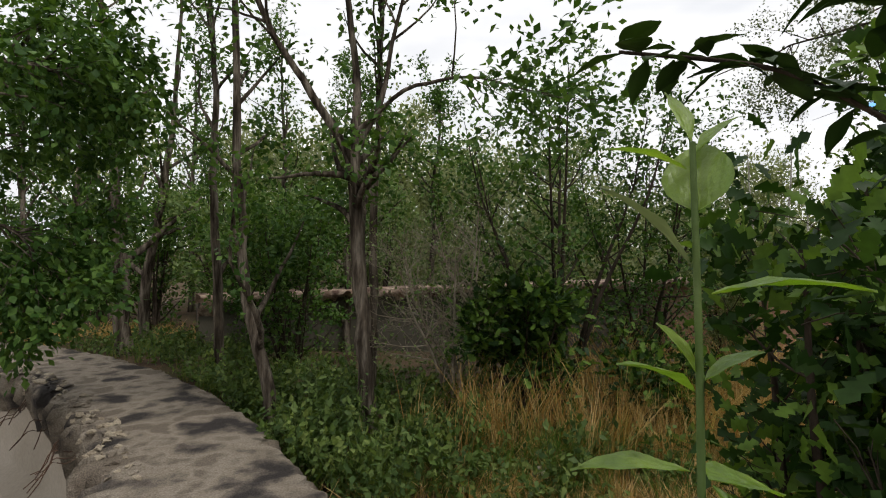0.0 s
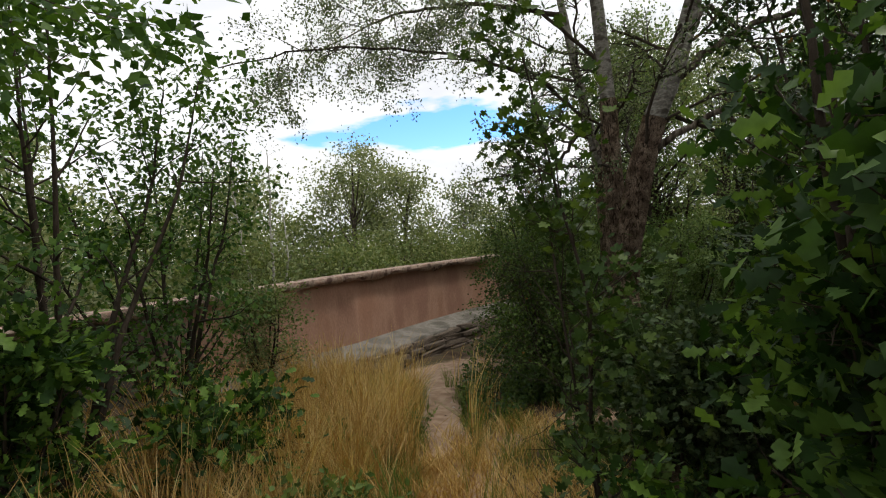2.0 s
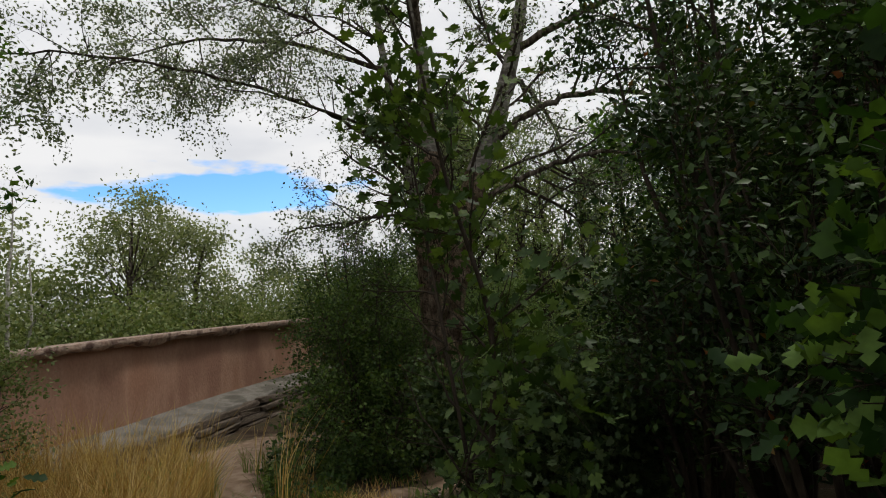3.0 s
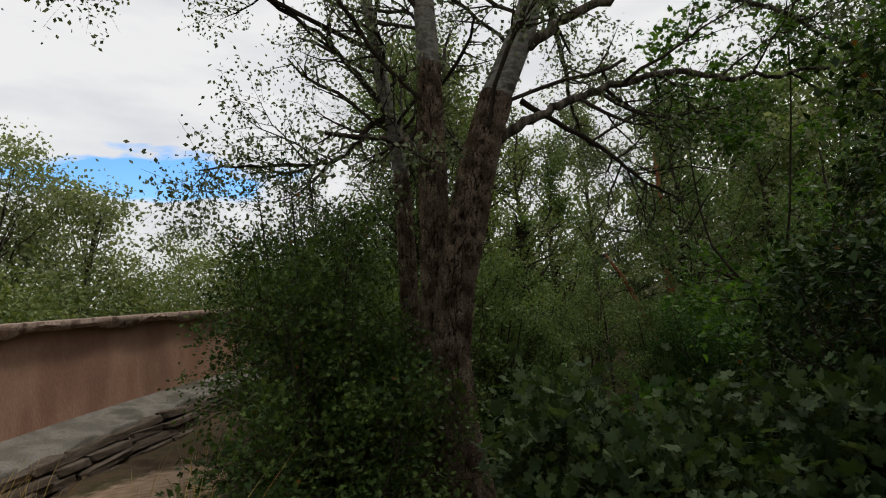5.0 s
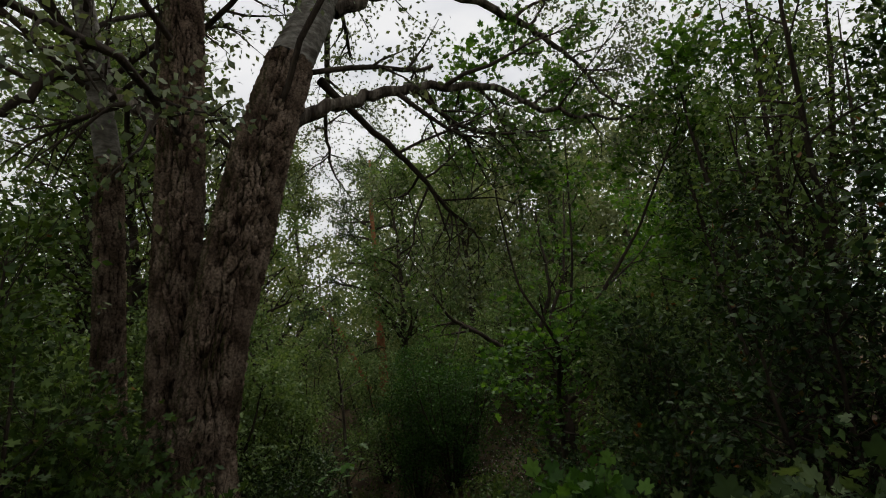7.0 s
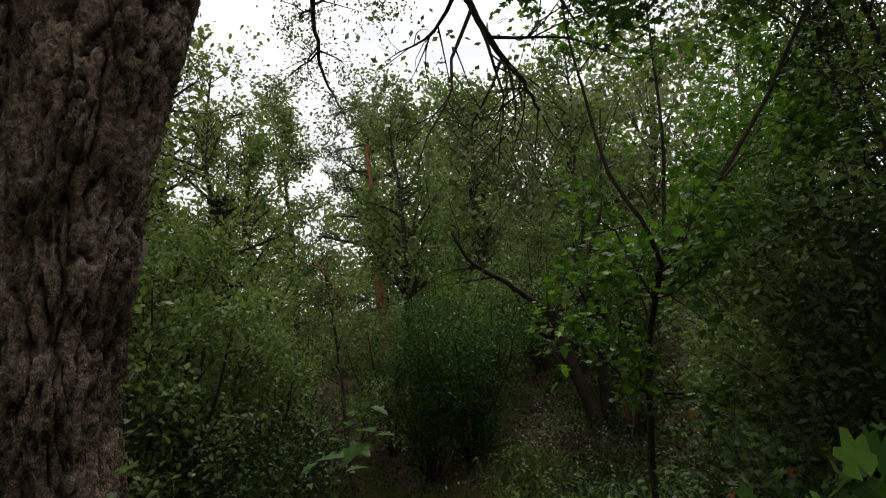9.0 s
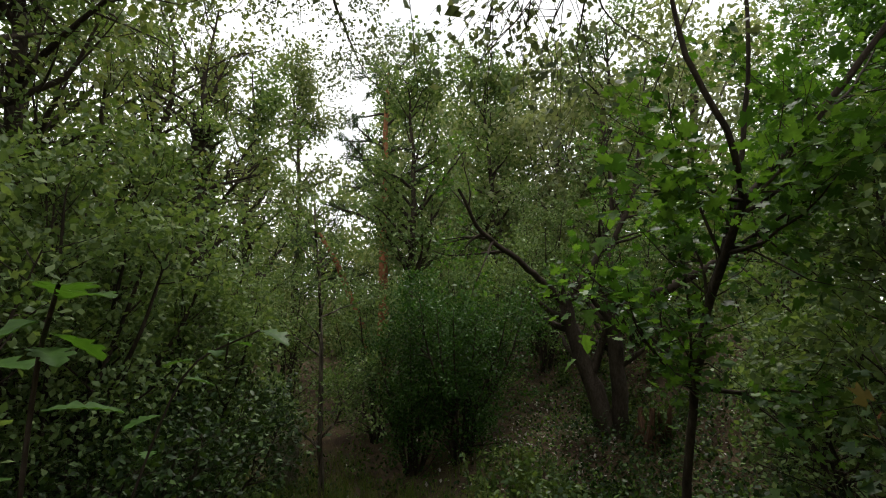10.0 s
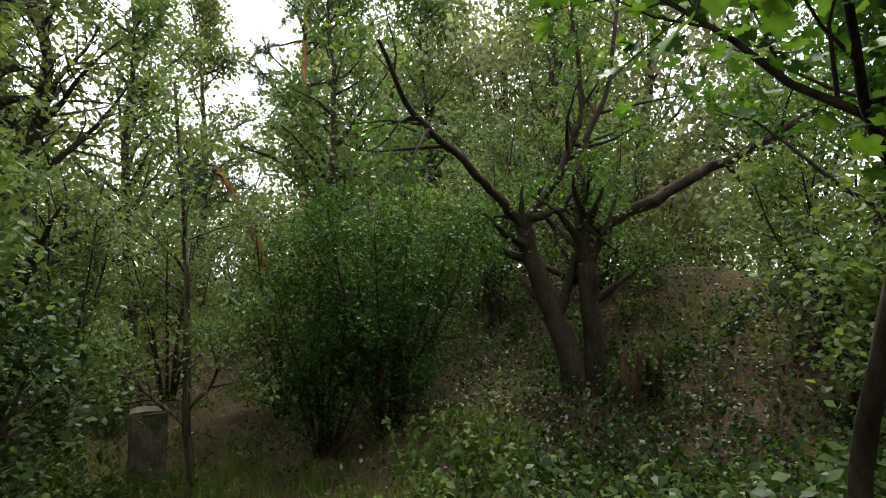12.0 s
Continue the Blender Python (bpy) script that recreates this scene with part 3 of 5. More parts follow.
def make_wall():
    rng = np.random.default_rng(7)
    top = thing("wall_outer", 8.7, 9.9, 0, "long curved pink rendered wall with an overhanging broken concrete coping", "wall", "", "structure")
    org = np.array([8.7, 9.9, 0])
    degs = np.arange(14, 121, 0.25)
    k = len(degs)
    jag = np.cumsum(rng.standard_normal(k)) * 0.02
    jag = jag - np.convolve(jag, np.ones(25) / 25, "same") + 0.012 * np.sign(np.sin(degs * 2.3)) * (rng.random(k) > 0.3)

    def strip(name, profile, material, label="", ragged=()):
        v = []
        for j, (inw, dz) in enumerate(profile):
            for i, dg in enumerate(degs):
                x, y, z = wall_at(dg, inw + (jag[i] * 1.2 if j in ragged else 0))
                v.append((x - org[0], y - org[1], z + dz + (jag[i] * 1.5 - 0.01 if j in ragged else 0)))
        f = []
        for j in range(len(profile) - 1):
            i = np.arange(k - 1) + j * k
            f.append(np.stack([i, i + 1, i + 1 + k, i + k], 1))
        return link_mesh(name, np.array(v), np.concatenate(f), material, top, label)

    strip("coping", [(-0.34, -0.16), (-0.34, 0.0), (0.19, 0.0), (0.2, -0.008), (0.195, -0.05), (0.19, -0.10), (0.12, -0.115), (-0.02, -0.13)], M_COPING, "crumbling overhanging coping slab", (5, 6))
    strip("rendered_face", [(-0.02, -0.12), (0.0, -0.16), (0.0, -0.9), (0.01, -1.36)], M_PINK2, "faded pink render, grey and mossy at one end")
    strip("wall_back", [(-0.26, -0.16), (-0.26, -1.2)], M_CONC)
    strip("apron", [(0.008, -1.352), (0.10, -1.39), (0.55, -1.47), (0.66, -1.49), (0.68, -1.52), (0.6, -2.0)], M_APRON, "sloping grey concrete apron", (3, 4))
    # squared rubble below the apron
    shapes = []
    for q in range(5):
        bm = bmesh.new()
        bmesh.ops.create_cube(bm, size=1.0)
        bmesh.ops.bevel(bm, geom=bm.edges[:], offset=0.11, segments=1, affect="EDGES")
        for vv in bm.verts:
            vv.co += Vector(rng.standard_normal(3) * 0.06)
        me = bpy.data.meshes.new("stone")
        bm.to_mesh(me)
        bm.free()
        me.materials.append(M_STONE)
        shapes.append(me)
    for row in range(4):
        dg = 15.0 + row * 0.7
        while dg < 62:
            step = rng.uniform(1.0, 3.6)
            x, y, z = wall_at(dg + step / 2, 0.65 + 0.05 * row + rng.uniform(-0.04, 0.05))
            x2, y2, _ = wall_at(dg + step, 0.66)
            x1, y1, _ = wall_at(dg, 0.66)
            st = new("stone", shapes[int(rng.integers(5))])
            st.parent = top
            st.matrix_local = Matrix.LocRotScale((x - org[0], y - org[1], z - 1.58 - 0.12 * row), Euler((rng.uniform(-0.12, 0.12), rng.uniform(-0.07, 0.07), math.atan2(y2 - y1, x2 - x1))), (math.hypot(x2 - x1, y2 - y1) * 0.97, rng.uniform(0.2, 0.32), rng.uniform(0.085, 0.13)))
            dg += step


M_PINK2 = M_PINK.copy()
M_PINK2.name = "pink_render_ageing"
pn, pl = M_PINK2.node_tree.nodes, M_PINK2.node_tree.links
p_tc, p_sep, p_ramp, p_mix = pn.new("ShaderNodeTexCoord"), pn.new("ShaderNodeSeparateXYZ"), pn.new("ShaderNodeMapRange"), pn.new("ShaderNodeMix")
p_mix.data_type = "RGBA"
p_ramp.inputs["From Min"].default_value, p_ramp.inputs["From Max"].default_value = -4.2, -5.6
p_mix.inputs[7].default_value = (0.075, 0.068, 0.052, 1)
pl.new(p_tc.outputs["Object"], p_sep.inputs[0])
pl.new(p_sep.outputs["X"], p_ramp.inputs["Value"])
pl.new(p_ramp.outputs["Result"], p_mix.inputs["Factor"])
pl.new(pn["Principled BSDF"].inputs["Base Color"].links[0].from_socket, p_mix.inputs[6])
pl.new(p_mix.outputs[2], pn["Principled BSDF"].inputs["Base Color"])
M_APRON = mat("apron_concrete", (0.150, 0.136, 0.115), 0.92, ((0.225, 0.207, 0.178), (0.110, 0.102, 0.082)), 0.4, 45, 1.8, spread=0.22, spec=0.15)
make_wall()


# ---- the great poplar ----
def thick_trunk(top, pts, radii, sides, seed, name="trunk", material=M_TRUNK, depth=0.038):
    """A trunk with deep furrowed bark ridges."""
    pts, radii = np.asarray(pts, float), np.asarray(radii, float)
    k = int(np.linalg.norm(np.diff(pts, axis=0), axis=1).sum() / 0.017)
    u = np.linspace(0, len(pts) - 1, k)
    line = np.stack([np.interp(u, np.arange(len(pts)), pts[:, c]) for c in range(3)], 1)
    for _ in range(int(k / 9)):
        line[1:-1] = (line[:-2] + 2 * line[1:-1] + line[2:]) / 4
    rad = np.interp(u, np.arange(len(pts)), radii)
    tb = Tubes()
    tb.add(line, np.ones(k), sides)
    ring = tb.v[0].reshape(k, sides, 3)
    way = ring - line[:, None, :]
    run = np.concatenate([[0], np.cumsum(np.linalg.norm(np.diff(line, axis=0), axis=1))])
    out, bark_relief = np.empty((k, sides)), np.empty((k, sides))
    off = seed * 7.3
    for i in range(k):
        for j in range(sides):
            a = 2 * math.pi * j / sides
            c = Vector((math.cos(a) * rad[i], math.sin(a) * rad[i], run[i])) + Vector((off, 0, 0))
            c += noise.noise_vector(c * 14) * 0.012
            long_crack = abs(noise.noise(Vector((c.x * 38, c.y * 38, c.z * 9.5))))
            break_crack = abs(noise.noise(Vector((c.x * 34, c.y * 34, c.z * 42)) + Vector((5, 2, 9))))
            flake = noise.noise(Vector((c.x * 95, c.y * 95, c.z * 70)))
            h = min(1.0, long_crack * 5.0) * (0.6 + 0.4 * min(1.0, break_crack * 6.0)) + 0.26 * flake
            # height kept for the colour, which paints the cracks dark
            bark_relief[i, j] = h
            out[i, j] = rad[i] * (1 + 0.05 * noise.noise(Vector((math.cos(a), math.sin(a), run[i] * 1.3 + off)))) + depth * (h - 0.62) * min(1.0, rad[i] / 0.16) + 0.004 * noise.noise(c * 160)
    tb.v[0] = (line[:, None, :] + way * out[:, :, None]).reshape(-1, 3)
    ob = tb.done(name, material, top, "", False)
    ob.data.attributes.new("bark_relief", "FLOAT", "POINT").data.foreach_set("value", bark_relief.ravel().astype(np.float32))
    return ob


def make_poplar():
    rng = np.random.default_rng(11)
    X, Y = 7.4, 4.0
    top = thing("poplar_tree", X, Y, gz(X, Y), "large grey poplar with three stems and deeply furrowed bark", "tree")
    Z = gz(X, Y)

    def rel(p):
        return (p[0] - X, p[1] - Y, p[2] - Z)

    stems = [
        ([(7.36, 3.90, -0.8), (7.37, 3.94, -0.1), (7.37, 3.955, 0.6), (7.36, 3.87, 1.2), (7.36, 3.735, 1.75), (7.38, 3.62, 2.25), (7.48, 3.42, 2.9), (7.64, 3.12, 3.6), (7.9, 2.8, 4.8), (8.3, 2.5, 6.5), (8.4, 2.2, 8.6)], [0.30, 0.20, 0.160, 0.158, 0.163, 0.160, 0.140, 0.125, 0.10, 0.07, 0.02], 190, 1),
        ([(7.52, 4.14, -0.8), (7.53, 4.12, 0.2), (7.54, 4.08, 1.2), (7.54, 4.06, 2.2), (7.52, 4.04, 3.3), (7.45, 4.06, 4.6), (7.3, 4.2, 6.6), (7.35, 4.3, 9.2)], [0.21, 0.15, 0.135, 0.125, 0.105, 0.09, 0.07, 0.02], 150, 2),
        ([(8.33, 4.50, -0.9), (8.32, 4.51, 0.6), (8.30, 4.52, 1.7), (8.30, 4.54, 2.45), (8.30, 4.64, 3.15), (8.3, 4.72, 3.6), (8.3, 5.0, 5.5), (8.6, 5.2, 7.8)], [0.14, 0.105, 0.090, 0.085, 0.075, 0.07, 0.055, 0.02], 70, 3),
    ]
    lines = []
    for pts, rad, sides, sd in stems:
        pts = [rel(p) for p in pts]
        cut = {1: 7, 2: 5, 3: 4}[sd]
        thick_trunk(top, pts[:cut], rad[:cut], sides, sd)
        upper = Tubes()
        upper.add(pts[cut - 1:], rad[cut - 1:], 14, 0.04, rng)
        upper.done("upper_stem", M_PALEPOP, top, "paler smoother upper stem")
        lines.append((np.array(pts), np.array(rad)))
    big = [
        ([(7.40, 3.52, 2.42), (7.50, 3.25, 2.60), (7.55, 2.99, 2.73), (7.60, 2.61, 2.87), (7.65, 2.26, 2.96), (7.70, 1.77, 3.05), (7.80, 1.40, 2.97), (7.90, 0.86, 2.95), (8.0, 0.12, 3.03), (8.1, -1.07, 3.31)], 0.052),
        ([(7.58, 3.10, 3.38), (7.7, 2.72, 3.68), (7.8, 2.22, 3.89), (7.9, 1.70, 3.89), (8.0, 1.18, 3.81), (8.1, 0.69, 3.68), (8.2, 0.31, 3.43), (8.4, -0.3, 3.2)], 0.055),
        ([(7.71, 3.0, 3.9), (8.6, 2.9, 4.6), (10.2, 2.6, 4.4), (11.4, 2.4, 3.9), (12.0, 2.2, 3.6), (13.4, 1.5, 3.5)], 0.05),
        ([(8.28, 4.66, 3.1), (8.2, 4.83, 3.02), (8.1, 5.03, 2.70), (8.0, 5.26, 2.55), (7.6, 5.7, 2.5), (7.0, 6.1, 2.35)], 0.042),
        ([(7.58, 4.16, 2.42), (7.75, 4.28, 2.60), (7.95, 4.40, 2.75), (8.15, 4.55, 2.95), (8.28, 4.64, 3.15)], 0.05),
        ([(8.27, 4.75, 3.3), (7.9, 5.3, 4.0), (7.2, 5.9, 4.3), (6.2, 6.4, 4.2)], 0.03),
        ([(7.5, 4.08, 3.8), (6.9, 4.7, 4.6), (6.1, 5.2, 4.9), (5.0, 5.6, 4.7)], 0.03),
        ([(7.66, 3.2, 2.9), (8.0, 2.5, 2.5), (8.2, 2.0, 2.1), (8.5, 1.6, 1.95)], 0.03),
        ([(7.4, 4.1, 4.8), (6.6, 3.8, 5.8), (5.7, 3.7, 6.2), (4.6, 3.8, 6.0)], 0.05),
        ([(8.28, 4.85, 3.9), (6.8, 6.3, 4.4), (5.2, 7.2, 4.4), (3.8, 7.6, 3.9)], 0.028),
        ([(7.9, 2.8, 4.7), (7.6, 1.6, 5.0), (7.2, 0.3, 5.1), (6.8, -0.9, 4.8)], 0.055),
        ([(8.2, 2.6, 6.0), (7.9, 1.2, 6.5), (7.4, -0.3, 6.7), (6.9, -1.6, 6.4)], 0.05),
        ([(7.35, 4.2, 6.0), (6.2, 4.6, 6.6), (5.0, 5.2, 6.6), (3.9, 5.6, 6.1)], 0.045),
        ([(8.3, 5.0, 5.0), (7.6, 6.2, 5.4), (6.8, 7.2, 5.3), (6.0, 8.0, 4.8)], 0.045),
    ]
    fine, spots, outs = Tubes(), [], []
    for p, r in big:
        p = np.array([rel(q) for q in p])
        u = np.linspace(0, len(p) - 1, len(p) * 5)
        q = np.stack([np.interp(u, np.arange(len(p)), p[:, c]) for c in range(3)], 1)
        for _ in range(2):
            q[1:-1] = (q[:-2] + 2 * q[1:-1] + q[2:]) / 4
        q[1:-1] += rng.standard_normal((len(q) - 2, 3)) * 0.012
        rad = np.linspace(r, 0.008, len(q))
        tb = Tubes()
        tb.add(q, rad, 9, 0.05, rng)
        tb.done("limb", M_GREYBARK if r > 0.045 else M_DARKBARK, top)
        lines.append((q, rad))
    for number, (q, rad) in enumerate(lines):
        wide = rad[0] > 0.1
        leafy = {2: 9, 3: 7, 4: 12, 5: 12, 6: 7, 7: 1, 8: 9, 9: 12, 10: 3, 12: 14}.get(number, 20)
        for lp, lr in sprout(rng, q, rad, 17 if wide else 15, 0.42 if wide else 0.25, 1.9 if wide else 1.15, 0.95, 0.16, 0.02, 6):
            lr = np.minimum(lr, 0.02)
            fine.add(lp, lr, 5)
            for tp, tr in sprout(rng, lp, lr, 8, 0.15, 0.65, 0.8, 0.16, -0.02, 4):
                fine.add(tp, tr, 4)
                for sp, sr in sprout(rng, tp, tr, 2, 0.2, 0.35, 0.8, 0.16, -0.03, 3) + [(tp, tr)]:
                    n = rng.poisson(leafy)
                    w = rng.random(n) * (len(sp) - 1)
                    i = np.minimum(w.astype(int), len(sp) - 2)
                    fr = (w - i)[:, None]
                    spots.append(sp[i] * (1 - fr) + sp[i + 1] * fr + rng.standard_normal((n, 3)) * 0.06)
    tagged(fine.done("twig_mass", M_DARKBARK, top), kind="stuff")
    v, f = leaves(rng, "tiny", np.concatenate(spots), 0.046, 0.2, None, 0.5)
    link_mesh("crown", v, f, M_POP, top, "small grey-green leaves")
    # a broken stub on the trunk
    tb = Tubes()
    tb.add([rel(p) for p in [(7.39, 3.80, 0.90), (7.41, 3.75, 0.95), (7.43, 3.715, 1.03)]], [0.022, 0.017, 0.011], 9, 0.12, rng)
    tb.done("broken_stub", M_WOOD, top, "bare broken branch stub")


M_PALEPOP = mat("upper_poplar_bark", (0.130, 0.118, 0.098), 0.9, ((0.230, 0.215, 0.185), (0.080, 0.068, 0.055)), 0.7, 30, 5, spread=0.3, stretch_z=2.0, spec=0.1)
make_poplar()


# ---- trees and shrubs between the rim and the wall ----
def up_stem(h, lean=(0, 0), bow=0.06, seed=0, n=6):
    rng = np.random.default_rng(seed + 900)
    u = np.linspace(0, 1, n)
    return np.stack([lean[0] * u + bow * rng.standard_normal(n) * u, lean[1] * u + bow * rng.standard_normal(n) * u, h * u], 1)


def grey_tree(name, x, y, stems, label, seed, **more):
    z = gz(x, y) - 0.05
    args = dict(limbs=12, limb_len=1.3, twigs=7, twig_len=0.5, per_twig=9, low=0.4, angle=0.8)
    args.update(more)
    return plant(name, x, y, z, label, "tree", seed, stems, M_GREYBARK, M_POP2, "oval", 0.075, group="young trees by the rim", **args)


M_SAGE = leaf_mat("sage_leaf", (0.026, 0.046, 0.016), (0.044, 0.070, 0.026), (0.086, 0.120, 0.052), 0.6)
M_HAW2 = leaf_mat("sallow_leaf", (0.085, 0.135, 0.046), (0.125, 0.185, 0.066), (0.190, 0.255, 0.105), 0.5, 0.35)
M_POP2 = leaf_mat("aspen_leaf", (0.037, 0.083, 0.018), (0.060, 0.120, 0.024), (0.097, 0.171, 0.037))

grey_tree("poplar_tree", -0.62, 4.65, [([(0, 0, -0.1), (-0.05, 0, 0.9), (-0.12, 0, 1.9), (-0.14, 0, 2.5)], (0.072, 0.055)), ([(-0.14, 0, 2.45), (-0.42, -0.05, 2.9), (-0.75, -0.1, 3.4), (-1.3, -0.2, 4.6)], (0.045, 0.015)), ([(-0.14, 0, 2.45), (-0.12, 0.1, 3.2), (-0.25, 0.1, 4.2), (-0.3, 0.2, 5.6)], (0.042, 0.012)), ([(-0.13, 0, 2.5), (0.1, 0, 2.95), (0.2, 0.1, 3.6), (0.55, 0.1, 5.0)], (0.03, 0.01)), ([(-0.1, 0, 2.7), (0.3, -0.2, 3.0), (0.8, -0.4, 3.05), (1.35, -0.6, 2.85)], (0.022, 0.006))],
          "forked young poplar with ridged grey-brown bark", 21, limbs=11, per_twig=10, low=0.55)
grey_tree("poplar_tree", -0.72, 5.5, [(up_stem(5.5, (0.1, 0), 0.03, 1), (0.055, 0.012))], "slender pale young poplar with thin branches", 22, limbs=14, per_twig=6, low=0.35)
grey_tree("poplar_tree", -1.5, 4.95, [([(0, 0, -0.1), (-0.12, 0, 0.6), (-0.28, 0, 1.2), (-0.36, 0, 2.4), (-0.42, 0.1, 4.0), (-0.4, 0.2, 6.0)], (0.065, 0.02))], "leaning young poplar with speckled rough bark", 23, per_twig=15, low=0.2)
grey_tree("poplar_tree", -2.45, 6.0, [(up_stem(5.5, (-0.1, 0), 0.05, 3), (0.058, 0.015))], "slim upright poplar with pale grey bark", 24, low=0.2, per_twig=16)
grey_tree("poplar_tree", -4.6, 7.9, [(up_stem(5.6, (-0.3, 0), 0.06, 4), (0.12, 0.02))], "dark-trunked poplar at the rim's edge", 25, limbs=16, per_twig=13, low=0.15)
grey_tree("poplar_tree", -4.9, 9.0, [([(0, 0, -0.1), (-0.05, 0, 0.8), (0.2, 0, 2.0), (0.5, 0, 4.0), (0.6, 0, 6.0)], (0.10, 0.02))], "bowed pale poplar behind the rim", 26, low=0.3, per_twig=12)
plant("poplar_tree", -4.7, 3.5, -1.3, "leafy poplar grown up inside the tank, boughs over the rim", "tree", 27, [(up_stem(6.5, (0.3, 0.2), 0.05, 6), (0.09, 0.02)), ([(0.1, 0.05, 2.6), (0.6, 0.4, 3.6), (1.2, 0.8, 4.3), (1.8, 1.1, 4.2)], (0.04, 0.01)), ([(0.1, 0.05, 3.0), (0.5, 0.7, 4.2), (0.9, 1.4, 4.6), (1.3, 2.0, 4.0)], (0.04, 0.01)), ([(0.1, 0.05, 2.2), (0.7, 0.5, 2.9), (1.2, 0.9, 3.0), (1.5, 1.1, 2.5)], (0.03, 0.006))], M_GREYBARK, M_POP2, "oval", 0.08, limbs=25, limb_len=1.2, twigs=9, per_twig=17, low=0.2, rise=-0.05, droop=0.7)
for i, (x, y, h) in enumerate([(-6.5, 9.5, 5), (-8.5, 11, 6), (-3.2, 10.5, 5.5), (-1.6, 9.0, 4.6), (-6.0, 13, 6.5), (-10.5, 13.5, 6), (-0.3, 11, 5), (-2.6, 14, 6)]):
    grey_tree("poplar_tree", x, y, [(up_stem(h, (0.2, 0), 0.1, 30 + i), (0.07, 0.015))], "slim poplar in the thicket behind the rim", 40 + i, low=0.05, limbs=24, twigs=8, per_twig=16)


def shrub(name, x, y, h, label, seed, leaf=None, kind="haw", size=0.05, stems=6, wide=0.5, z=None, bark=None, group="roadside shrubs", **more):
    rng = np.random.default_rng(seed)
    st = []
    for i in range(stems):
        a = 2 * math.pi * (i + rng.random()) / stems
        w = wide * rng.uniform(0.3, 1.0)
        hh = h * rng.uniform(0.65, 1.0)
        st.append(([(0.06 * math.cos(a), 0.06 * math.sin(a), -0.1), (0.35 * w * math.cos(a), 0.35 * w * math.sin(a), 0.35 * hh), (0.8 * w * math.cos(a), 0.8 * w * math.sin(a), 0.7 * hh), (w * math.cos(a), w * math.sin(a), hh)], (0.010 + 0.006 * h, 0.004)))
    args = dict(limbs=9, limb_len=0.75, twigs=6, twig_len=0.35, per_twig=13, low=0.12, angle=0.95, sides=6, trunk_name="stem")
    args.update(more)
    return plant(name, x, y, gz(x, y) if z is None else z, label, "shrub", seed, st, bark or M_DARKBARK, leaf or M_HAW, kind, size, group=group, **args)


for i, (x, y, h) in enumerate([(-2.0, 7.2, 2.4), (-3.4, 8.8, 2.8), (-5.6, 10.6, 3.0), (-7.6, 12.0, 3.2), (-9.5, 12.5, 3.4), (-1.2, 10.2, 3.2), (-4.6, 12, 3.6), (-12, 14, 3.6)]):
    shrub("elder_bush", x, y, h, "leafy bush filling the gap between trunks", 700 + i, M_HAW2 if i % 2 else M_POP2, "oval", 0.075, 7, 0.9, limbs=11, per_twig=13, limb_len=0.8, low=0.02, group="bushes by the rim")

# the many-stemmed bush in the middle of the moat
shrub("willow_bush", 1.15, 5.45, 3.3, "tall many-stemmed bush with dark stems and loose leaves", 61, M_POP2, "oval", 0.058, 8, 1.25, None, None, "", limbs=11, per_twig=11, low=0.25, limb_len=0.9)
shrub("willow_bush", 2.3, 6.3, 3.0, "loose many-stemmed bush with dark stems", 62, M_POP2, "oval", 0.055, 7, 1.0, None, None, "", limbs=13, per_twig=12, low=0.03, limb_len=0.8)
shrub("dead_bush", 0.1, 5.4, 2.0, "leggy half-bare bush with many grey twigs", 63, M_HAW2, "oval", 0.04, 9, 0.9, None, M_WOOD, "", limbs=12, per_twig=1.2, third=2, bare_twigs=True)
shrub("oak_sapling", 0.72, 5.0, 1.2, "bushy bright green oak sapling in dry grass", 64, M_OAK, "oak", 0.10, 6, 0.55, None, None, "oak saplings", limbs=9, per_twig=9, limb_len=0.5)
shrub("oak_sapling", 1.9, 4.9, 0.85, "low green oak sapling in dry grass", 65, M_OAK, "oak", 0.09, 4, 0.4, None, None, "oak saplings", limbs=7, per_twig=8, limb_len=0.4)
shrub("oak_sapling", 1.17, 1.2, 2.35, "young oak with large lobed leaves beside the trail", 66, M_OAK, "oak", 0.058, 6, 0.34, None, None, "oak saplings", limbs=14, per_twig=8.5, limb_len=0.28, twig_len=0.16, up=0.35)
shrub("oak_sapling", 0.97, 1.25, 1.9, "slim leading oak shoot with bright lobed leaves", 67, M_OAK, "oak", 0.066, 2, 0.08, None, None, "oak saplings", limbs=9, per_twig=4, limb_len=0.24, twig_len=0.12, low=0.3)
shrub("young_birch", 3.35, 6.5, 1.5, "pale feathery young birch before the wall", 68, M_FAR, "oval", 0.035, 6, 0.35, None, None, "", limbs=11, per_twig=22, limb_len=0.35, low=0.02)

